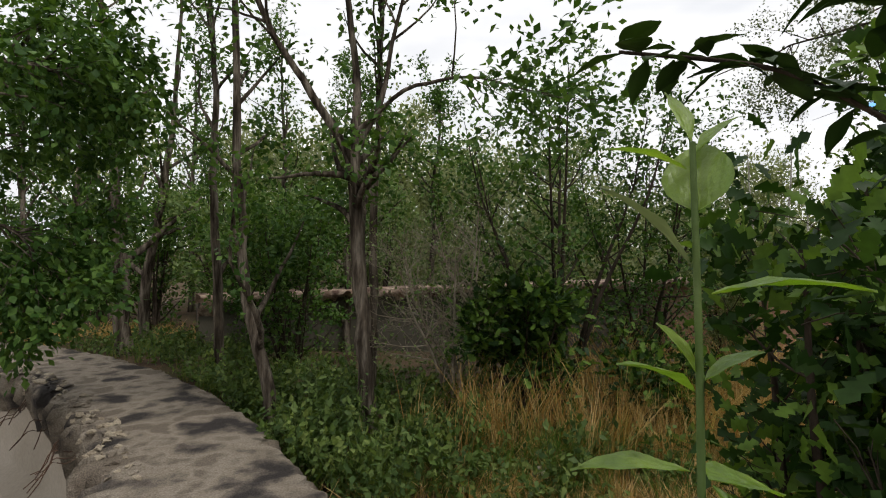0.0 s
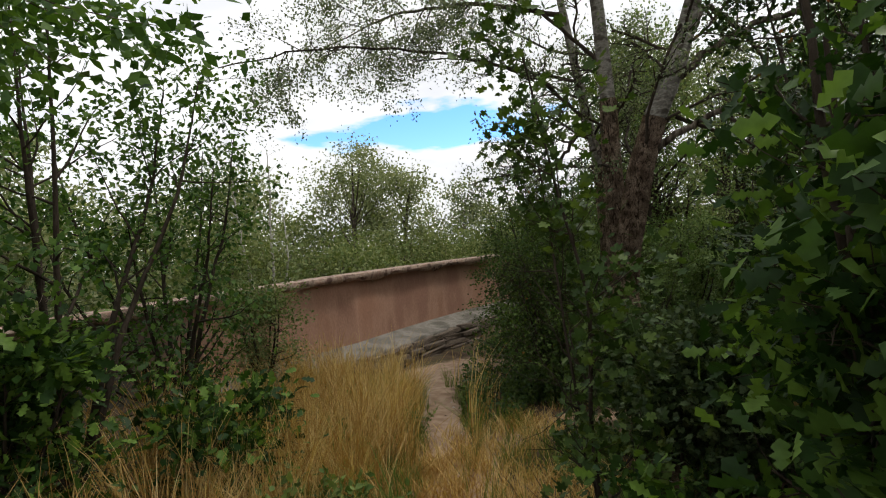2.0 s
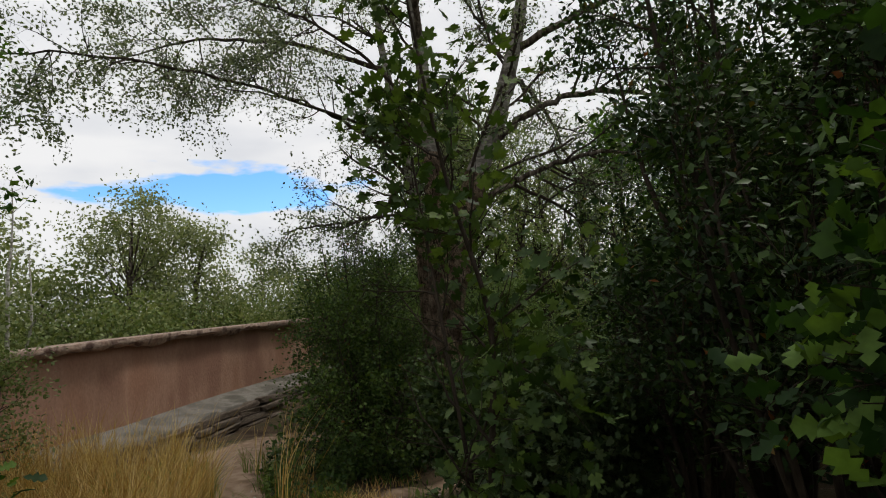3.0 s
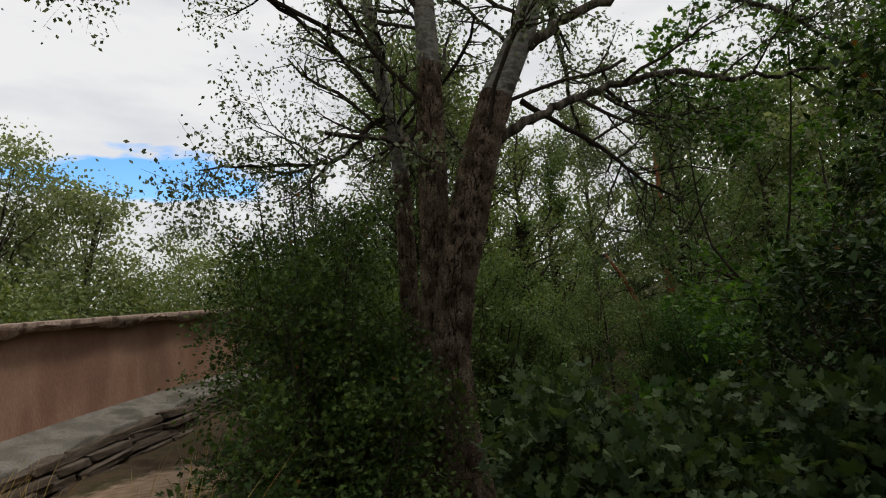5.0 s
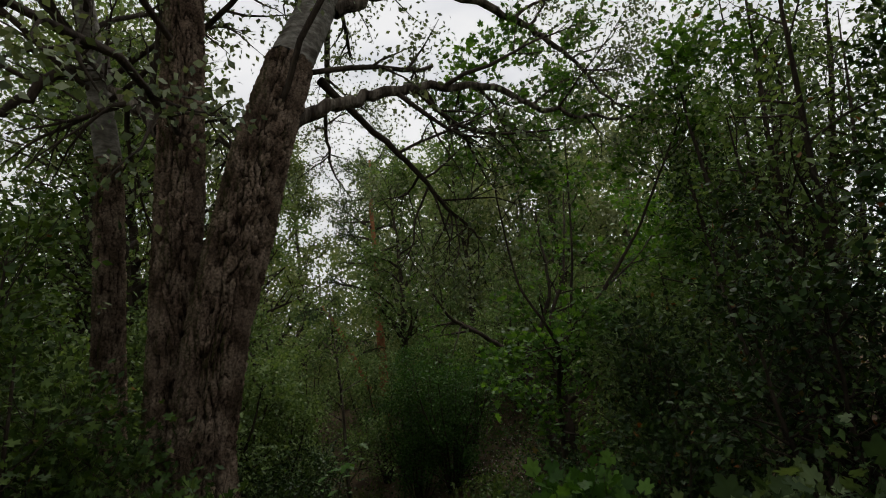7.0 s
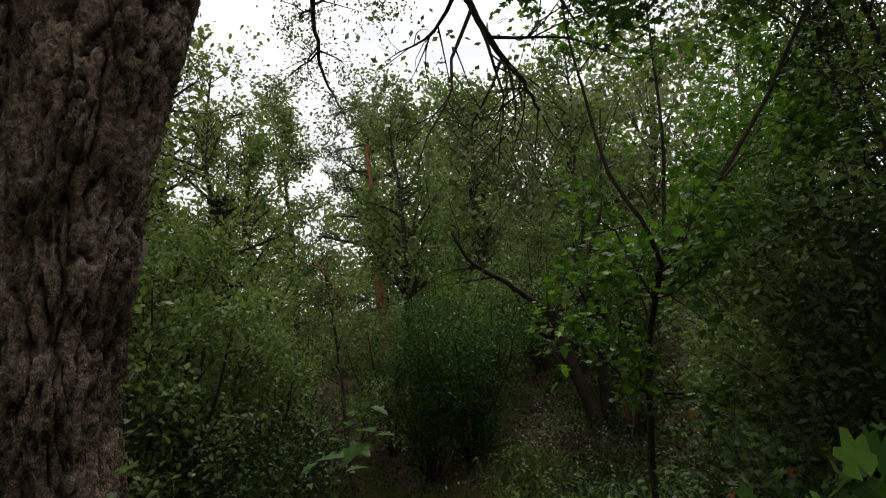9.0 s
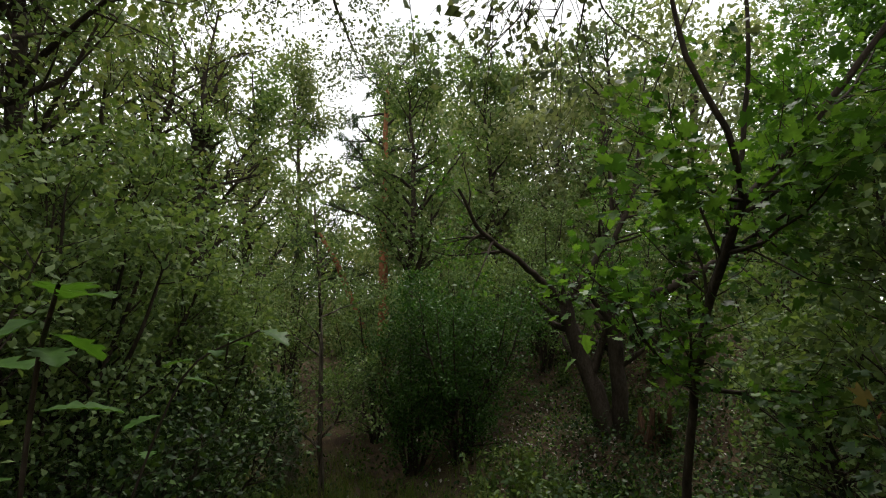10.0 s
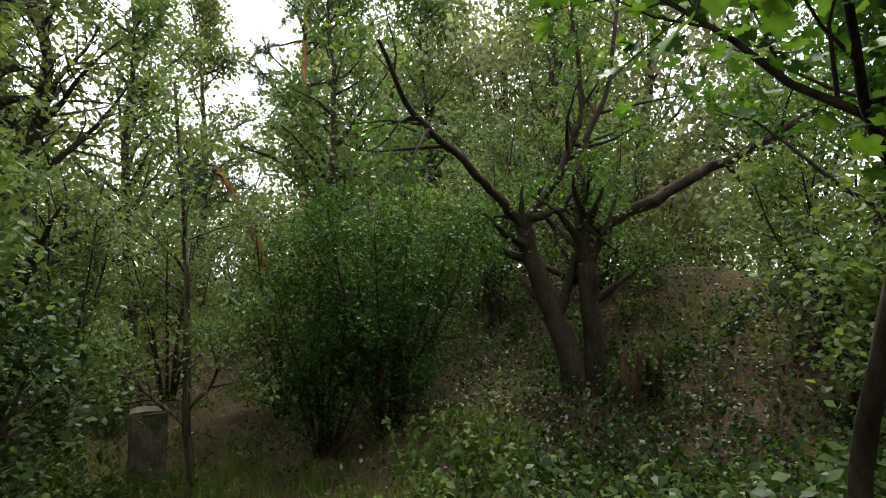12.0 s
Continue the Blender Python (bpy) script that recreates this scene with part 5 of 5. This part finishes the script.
meadow("short_dry_grass", "flattened short straw-coloured grass", 401, [(0.9, 3.6, 0.7, 0.4, 200, 24), (1.6, 3.5, 0.8, 0.35, 170, 24), (3.2, 3.3, 0.6, 0.3, 80, 24), (4.2, 4.1, 0.7, 0.3, 60, 24), (3.0, 4.3, 0.6, 0.3, 120, 26), (-6.5, 10.2, 1.2, 0.6, 160, 22), (0.4, 2.9, 0.7, 0.3, 70, 22)], 0.24, 0.0036, 0.9, M_STRAW, 0.75)
meadow("green_grass", "green woodland grass tufts", 402, [(-0.6, 4.0, 0.8, 0.5, 90, 26), (1.5, 3.6, 1.0, 0.6, 120, 22), (3.6, 4.0, 0.9, 0.5, 90, 22), (-2.5, 5.6, 1.0, 0.8, 110, 24), (-4.5, 8.0, 1.2, 0.7, 90, 22), (12.6, 1.5, 0.7, 0.5, 130, 22), (11.5, 1.5, 0.8, 0.6, 90, 22), (14.5, 2.0, 1.2, 0.7, 90, 22), (5.2, 6.0, 0.8, 0.6, 60, 22)], 0.30, 0.003, 0.6, M_GRASS, 0.6)


def weed(name, label, seed, h, stems, leaf, kind, size, per, material, group):
    rng = np.random.default_rng(seed)
    top = thing(name, 0, 0, 0, label, "plant", group)
    tb, pts = Tubes(), []
    for s in range(stems):
        line = wander(rng, (rng.normal() * 0.06, rng.normal() * 0.06, -0.03), (rng.normal() * 0.25, rng.normal() * 0.25, 1), h * rng.uniform(0.6, 1.1), 6, 0.08, 0.02)
        tb.add(line, np.linspace(0.004, 0.0015, 7), 5)
        w = 1 + rng.random(per) * 5
        i = np.minimum(w.astype(int), 5)
        fr = (w - i)[:, None]
        pts.append(line[i] * (1 - fr) + line[i + 1] * fr + rng.standard_normal((per, 3)) * 0.012)
    tagged(tb.done("stem", M_STEM, top), kind="stuff")
    v, f = leaves(rng, kind, np.concatenate(pts), size, 0.6, None, 0.1)
    link_mesh("foliage", v, f, material, top)
    return top


M_HERB = leaf_mat("herb_leaf", (0.048, 0.084, 0.024), (0.072, 0.114, 0.032), (0.110, 0.160, 0.046))
WEEDS = [weed("bramble", "leafy green bramble on the ground", 500, 0.45, 7, None, "oval", 0.058, 30, M_WEED, "low weeds"), weed("dogwood_shoot", "upright leafy dogwood shoot", 501, 0.75, 5, None, "oval", 0.066, 22, M_HERB, "low weeds"),
         weed("nettle", "dark green nettle clump", 502, 0.5, 7, None, "oval", 0.062, 28, M_HERB, "low weeds"), weed("ground_ivy", "low mat of small green ground leaves", 503, 0.18, 14, None, "oval", 0.06, 12, M_WEED, "low weeds")]
HOME = [(-0.55, 3.9), (-0.95, 4.35), (-1.2, 4.4), (-0.3, 3.85)]
for w, (x, y) in zip(WEEDS, HOME):
    w.location = (x, y, gz(x, y))


def sow(src, areas, seed):
    rng = random.Random(seed)
    for x, y, sx, sy, n in areas:
        for _ in range(n):
            px, py = rng.gauss(x, sx), rng.gauss(y, sy)
            if bareness(np.array(px), np.array(py)) > 0.5 or math.hypot(px - RING.x, py - RING.y) < 12.2 or min(math.hypot(px - r[1], py - r[2]) for r in PATH) < 0.35:
                continue
            k = rng.uniform(0.7, 1.25)
            copy_thing(src, pose(px, py, gz(px, py), 0, 0, rng.uniform(0, 360))).scale = (k, k, k)


sow(WEEDS[0], [(-0.4, 4.0, 0.45, 0.35, 16), (-1.3, 4.9, 0.6, 0.4, 16), (-2.6, 5.9, 0.7, 0.4, 12), (0.2, 4.4, 0.5, 0.3, 8), (4.5, 3.0, 0.8, 0.3, 8), (11.5, 0.2, 0.9, 0.5, 3), (3.0, 5.2, 0.9, 0.5, 14), (1.5, 4.0, 0.6, 0.3, 7), (4.2, 6.0, 0.6, 0.4, 7)], 1)
sow(WEEDS[1], [(-0.3, 3.6, 0.3, 0.2, 5), (-0.8, 4.3, 0.6, 0.3, 9), (0.6, 3.9, 0.5, 0.2, 3), (6.0, 4.7, 0.5, 0.3, 4)], 2)
sow(WEEDS[2], [(-3.5, 6.9, 0.8, 0.5, 14), (-1.8, 5.4, 0.5, 0.3, 10), (9.8, 3.6, 0.8, 0.5, 8), (12.2, 3.0, 0.9, 0.5, 8), (11.3, 0.0, 0.9, 0.5, 6), (5.3, 4.9, 0.5, 0.3, 8), (14.5, 3.0, 1.0, 0.6, 12), (13, -2.6, 1.2, 0.6, 8), (1.4, 2.4, 0.3, 0.3, 5), (8.6, 1.4, 0.5, 0.3, 6)], 3)
sow(WEEDS[3], [(0.0, 3.9, 0.6, 0.3, 14), (-1.0, 4.3, 0.6, 0.4, 12), (11.4, 0.2, 1.0, 0.7, 8), (9.8, 1.4, 0.8, 0.5, 5), (12.6, -2.2, 1.2, 0.7, 14), (4.6, 3.3, 0.8, 0.2, 8)], 4)

# a carpet of low leaves over the woodland floor
def carpet(name, label, seed, areas, low, high, size, material):
    rng = np.random.default_rng(seed)
    pts = []
    for x, y, sx, sy, clumps, each in areas:
        c = np.stack([rng.normal(x, sx, clumps), rng.normal(y, sy, clumps)], 1)
        h = rng.uniform(low, high, clumps)
        p = (c[:, None, :] + rng.standard_normal((clumps, each, 2)) * 0.13).reshape(-1, 2)
        hh = (h[:, None] * rng.uniform(0.1, 1.0, (clumps, each))).ravel()
        pts.append(np.concatenate([p, (ground_z(p[:, 0], p[:, 1]) + hh)[:, None]], 1))
    pts = np.concatenate(pts)
    ok = (bareness(pts[:, 0], pts[:, 1]) < 0.35) & (np.hypot(pts[:, 0] - RING.x, pts[:, 1] - RING.y) > 12.15) & clear_of_walk(pts)
    v, f = leaves(rng, "oval" if size > 0.062 else "tiny", pts[ok], size, 0.7, None, 0.0)
    tagged(link_mesh(name, v, f, material), label, "plants", "", "stuff")


carpet("ground_cover", "dense low green undergrowth on the woodland floor", 600, [(-1.6, 5.4, 0.9, 0.7, 260, 24), (-4.0, 8.4, 1.3, 0.9, 260, 22), (0.2, 5.2, 0.8, 0.7, 160, 22), (9.8, 4.4, 0.9, 0.8, 120, 22)], 0.1, 0.35, 0.065, M_HERB)
carpet("hollow_ground_cover", "low shaded undergrowth in the hollow", 602, [(10.5, 0.8, 1.2, 0.9, 110, 16), (12.5, 3.4, 1.8, 1.0, 300, 22), (15.5, 1.0, 2.0, 1.6, 260, 22), (12.6, -2.8, 1.6, 0.9, 330, 16), (10.6, -1.2, 0.9, 0.6, 160, 18), (12.2, -0.7, 0.7, 0.5, 90, 14)], 0.08, 0.3, 0.05, M_OAK)
# near-black leaves laid where the floor lies in shade, to deepen it
carpet("shade_ground_cover", "low leaves under the bushes, coloured dark for the shade there", 601, [(4.5, 2.0, 1.6, 0.4, 160, 20), (6.8, 1.8, 1.0, 0.5, 120, 20), (6.6, 5.0, 0.9, 0.5, 260, 22), (8.6, 4.6, 0.8, 0.6, 200, 20), (13.5, -3.2, 2.0, 0.9, 260, 20), (11.2, -1.6, 1.0, 0.7, 160, 20), (8.6, 0.4, 0.8, 0.8, 260, 22), (9.6, 3.2, 0.7, 0.4, 260, 24), (10.8, 3.0, 0.8, 0.4, 260, 24)], 0.1, 0.4, 0.06, M_HAW)

# fallen leaves on the bank
rng = np.random.default_rng(510)
xy = np.concatenate([np.stack([rng.normal(12.2, 1.3, 2600), rng.normal(-1.6, 1.0, 2600)], 1), np.stack([rng.uniform(4, 16, 900), rng.uniform(-2, 6, 900)], 1)])
at = np.concatenate([xy, (ground_z(xy[:, 0], xy[:, 1]) + 0.015)[:, None]], 1)
v, f = leaves(rng, "oval", at, 0.055, 0.85, None, -0.05)
tagged(link_mesh("fallen_leaves", v, f, M_LITTER), "pale curled dead leaves scattered on the bank", "leaves", "", "stuff")

# stump with torn roots on the bank
M_ROT = mat("rotten_wood", (0.060, 0.030, 0.018), 0.95, ((0.120, 0.062, 0.036),), 0.8, 40, 8, spread=0.35, stretch_z=0.3)
stump = thing("tree_stump", 11.95, -1.95, gz(11.95, -1.95), "dark rotten stump with torn upright splinters", "stump")
for i in range(17):
    a = 2 * math.pi * i / 17 + rng.normal() * 0.1
    r, h = 0.12 + 0.09 * rng.random(), rng.uniform(0.2, 0.62)
    bm = bmesh.new()
    bmesh.ops.create_cone(bm, cap_ends=True, segments=7, radius1=0.075, radius2=0.014, depth=h, matrix=Matrix.Translation((math.cos(a) * r, math.sin(a) * r, h / 2 - 0.08)) @ Matrix.Rotation(rng.normal() * 0.3, 4, "X") @ Matrix.Rotation(rng.normal() * 0.3, 4, "Y"))
    for vv in bm.verts:
        vv.co += Vector(rng.standard_normal(3) * 0.012)
    part("splinter", bm, M_ROT, stump)

M_MOSSY = mat("mossy_concrete", (0.105, 0.088, 0.066), 0.95, ((0.160, 0.138, 0.105), (0.075, 0.080, 0.040)), 0.8, 35, 4, spread=0.25, spec=0.1)

# concrete post in the hollow
bm = bmesh.new()
bmesh.ops.create_cube(bm, size=1.0)
bmesh.ops.scale(bm, vec=(0.34, 0.34, 1.1), verts=bm.verts)
bmesh.ops.bevel(bm, geom=bm.edges[:], offset=0.02, segments=2, affect="EDGES")
bmesh.ops.subdivide_edges(bm, edges=bm.edges[:], cuts=2, use_grid_fill=True)
for vv in bm.verts:
    vv.co += Vector(rng.standard_normal(3) * 0.004)
post = thing("concrete_post", 14.55, 2.09, gz(14.55, 2.09) + 0.2, "square mossy concrete post among the bushes", "post")
part("shaft", bm, M_MOSSY, post)

M_PALESTONE = mat("pale_stone", (0.42, 0.39, 0.34), 0.9, ((0.52, 0.49, 0.43),), 0.5, 40, 8, spread=0.15)

# a pale stone on the short grass
bm = bmesh.new()
bmesh.ops.create_icosphere(bm, subdivisions=2, radius=0.06, matrix=Matrix.Diagonal((1.3, 1.0, 0.7, 1)))
for vv in bm.verts:
    vv.co += Vector(rng.standard_normal(3) * 0.006)
stone = thing("limestone", 0.73, 4.1, gz(0.73, 4.1) + 0.03, "small pale stone lying in dry grass", "stone")
part("block", bm, M_PALESTONE, stone)


# ---- sprigs close to the walk ----
def sprig(name, label, base, line, radius, material, leaf_points, bark=None, category="branch"):
    """A shoot with large leaves, each leaf a part: (way along, azimuth, rise, length, kind, material)."""
    top = thing(name, base[0], base[1], base[2], label, category)
    pts = np.array(line, float)
    u = np.linspace(0, len(pts) - 1, len(pts) * 5)
    q = np.stack([np.interp(u, np.arange(len(pts)), pts[:, c]) for c in range(3)], 1)
    for _ in range(3):
        q[1:-1] = (q[:-2] + 2 * q[1:-1] + q[2:]) / 4
    tb = Tubes()
    tb.add(q, np.linspace(radius, radius * 0.45, len(q)), 8)
    tb.done("stem", bark or M_STEM, top)
    for w, az, rise, size, kind, m in leaf_points:
        k = w * (len(q) - 1)
        i = min(int(k), len(q) - 2)
        p = q[i] + (q[i + 1] - q[i]) * (k - i)
        v, f = LEAF_FINE[kind]
        d = Vector((math.cos(radians(az)) * math.cos(radians(rise)), math.sin(radians(az)) * math.cos(radians(rise)), math.sin(radians(rise))))
        side = d.cross(Vector((0, 0, 1))).normalized()
        nor = side.cross(d)
        co = [Vector(p) + d * (0.1 * size) + side * (size * float(a)) + d * (size * float(b)) + nor * (size * float(c)) for a, b, c in v]
        link_mesh("leaf", np.array(co), f, m, top, "", True)
    return top


def fine_leaf(outline, droop=0.25, ribs=7):
    """A leaf blade with a grooved midrib: half widths along its length, bent down to the tip."""
    v, f = [], []
    hs = np.linspace(0, 1, len(outline))
    for h, w in zip(hs, outline):
        for s in np.linspace(-1, 1, ribs):
            v.append((s * w, h, 0.10 * abs(s) ** 0.8 * w * 2 - droop * h * h + 0.012 * math.sin(h * 40 + abs(s) * 9)))
    for i in range(len(outline) - 1):
        for j in range(ribs - 1):
            a = i * ribs + j
            f += [(a, a + 1, a + ribs + 1), (a, a + ribs + 1, a + ribs)]
    return np.array(v), np.array(f)


LEAF_FINE = {
    "lance": fine_leaf([0.01, 0.06, 0.12, 0.17, 0.195, 0.195, 0.17, 0.12, 0.055, 0.004]),
    "round": fine_leaf([0.01, 0.22, 0.34, 0.40, 0.42, 0.40, 0.36, 0.28, 0.18, 0.03], 0.15),
    "oak": fine_leaf([0.01, 0.06, 0.10, 0.20, 0.12, 0.26, 0.31, 0.16, 0.27, 0.30, 0.15, 0.18, 0.14, 0.02], 0.2),
    "maple": fine_leaf([0.02, 0.30, 0.42, 0.28, 0.24, 0.46, 0.50, 0.28, 0.22, 0.26, 0.16, 0.12, 0.02], 0.2),
}
M_SHOOT = mat("fresh_leaf", (0.120, 0.215, 0.020), 0.38, ((0.160, 0.265, 0.026), (0.210, 0.310, 0.040)), 0.35, 140, 30, 0.45, 0.16, 0.0, True, 0.3)
M_GREYLEAF = leaf_mat("downy_leaf", (0.120, 0.150, 0.090), (0.140, 0.170, 0.105), (0.170, 0.200, 0.130), 0.6, 0.3)
M_DRYLEAF = leaf_mat("withered_leaf", (0.140, 0.110, 0.070), (0.180, 0.150, 0.105), (0.220, 0.190, 0.140), 0.8, 0.1)
# the tall willow shoot beside the start
sprig("willow_shoot", "tall green willow shoot with long glossy leaves", (0.085, 0.18, 0.0), [(0.008, 0, 0.0), (0.005, 0, 0.6), (0.002, 0, 1.2), (0.0, 0, 1.45), (-0.003, 0, 1.535)], 0.0024, M_STEM, [
    (0.735, 178, 14, 0.038, "lance", M_SHOOT), (0.735, -42, -38, 0.044, "lance", M_SHOOT), (0.733, 15, -8, 0.030, "round", M_SHOOT), (0.73, 200, -70, 0.026, "lance", M_DRYLEAF), (0.775, 205, 34, 0.034, "lance", M_SHOOT), (0.782, -20, 40, 0.020, "round", M_SHOOT), (0.785, 150, 60, 0.020, "round", M_SHOOT), (0.85, -12, 16, 0.046, "lance", M_SHOOT),
    (0.872, 172, 56, 0.038, "lance", M_GREYLEAF), (0.925, 55, 72, 0.027, "round", M_SHOOT), (0.97, 170, 30, 0.026, "lance", M_SHOOT), (0.985, 20, 50, 0.022, "lance", M_SHOOT), (0.995, 110, 72, 0.022, "lance", M_SHOOT)], None, "plant")
# a leafy bough of the same willow, close over the walker's shoulder; backlit darkness is in its leaf colour
r5 = random.Random(31)
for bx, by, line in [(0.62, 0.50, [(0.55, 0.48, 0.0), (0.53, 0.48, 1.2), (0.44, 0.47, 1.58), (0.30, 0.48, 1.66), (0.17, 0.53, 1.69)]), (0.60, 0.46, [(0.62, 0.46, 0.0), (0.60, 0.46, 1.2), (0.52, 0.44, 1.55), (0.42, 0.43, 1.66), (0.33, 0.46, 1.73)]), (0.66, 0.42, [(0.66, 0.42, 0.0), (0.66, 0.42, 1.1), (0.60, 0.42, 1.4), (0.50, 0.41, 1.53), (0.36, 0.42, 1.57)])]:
    sprig("willow_bough", "glossy willow bough with broad oval leaves coloured dark as if backlit", (bx, by, 0.0), [(x - bx, y - by, z) for x, y, z in line], 0.004, M_DARKBARK,
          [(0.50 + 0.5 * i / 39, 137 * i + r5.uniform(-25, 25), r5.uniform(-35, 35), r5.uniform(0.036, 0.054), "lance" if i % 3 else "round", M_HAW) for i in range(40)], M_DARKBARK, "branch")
# maple sprigs that reach towards the trail
for bx, by, tx, ty, tz, n in [(7.2, 2.1, 7.1, 2.4, 0.14, 7), (8.05, 3.4, 7.87, 2.99, 0.42, 8), (6.3, 2.0, 6.35, 2.45, 0.42, 8), (7.3, 1.95, 7.3, 2.2, 0.02, 7), (7.45, 3.32, 7.06, 3.2, 0.50, 9)]:
    z0 = gz(bx, by)
    r5 = random.Random(int(bx * 100))
    sprig("maple_shoot", "arching maple shoot with lobed green leaves", (bx, by, z0), [(0, 0, -0.05), ((tx - bx) * 0.2, (ty - by) * 0.2, (tz - z0) * 0.6), ((tx - bx) * 0.6, (ty - by) * 0.6, (tz - z0) * 0.95), (tx - bx, ty - by, tz - z0)], 0.004, M_STEM,
          [(0.55 + 0.45 * i / (n - 1), 137 * i + r5.uniform(-20, 20), r5.uniform(-25, 20), r5.uniform(0.06, 0.085), r5.choice(["maple", "oak"]), M_MAP) for i in range(n)], M_DARKBARK, "plant")
# a maple twig hanging from the bough above the trail
r5 = random.Random(77)
sprig("maple_twig", "hanging maple twig with broad lobed leaves", (8.5, 0.95, 2.1), [(0, 0, 0), (0.08, 0.2, -0.5), (0.15, 0.45, -1.2), (0.19, 0.58, -1.85)], 0.004, M_STEM,
      [(0.35 + 0.65 * i / 11, 137 * i, r5.uniform(-60, -20), r5.uniform(0.075, 0.1), "maple", M_MAP) for i in range(12)], M_DARKBARK, "branch")
# leafy shoots and turning fern at the poplar's foot
for bx, by, tz, n, m in [(6.75, 4.15, 0.30, 9, M_MAP), (6.85, 4.25, 0.45, 10, M_AUTUMN), (6.6, 4.3, 0.35, 8, M_MAP)]:
    z0 = gz(bx, by)
    r5 = random.Random(int(by * 100))
    sprig("elder_shoot", "leafy shoot at the foot of the poplar trunk", (bx, by, z0), [(0, 0, -0.05), (0.03, -0.02, (tz - z0) * 0.5), (0.02, -0.08, tz - z0)], 0.004, M_STEM,
          [(0.4 + 0.6 * i / (n - 1), 137 * i + r5.uniform(-20, 20), r5.uniform(-25, 20), r5.uniform(0.06, 0.09), "round" if m is M_MAP else "lance", m) for i in range(n)], M_STEM, "plant")
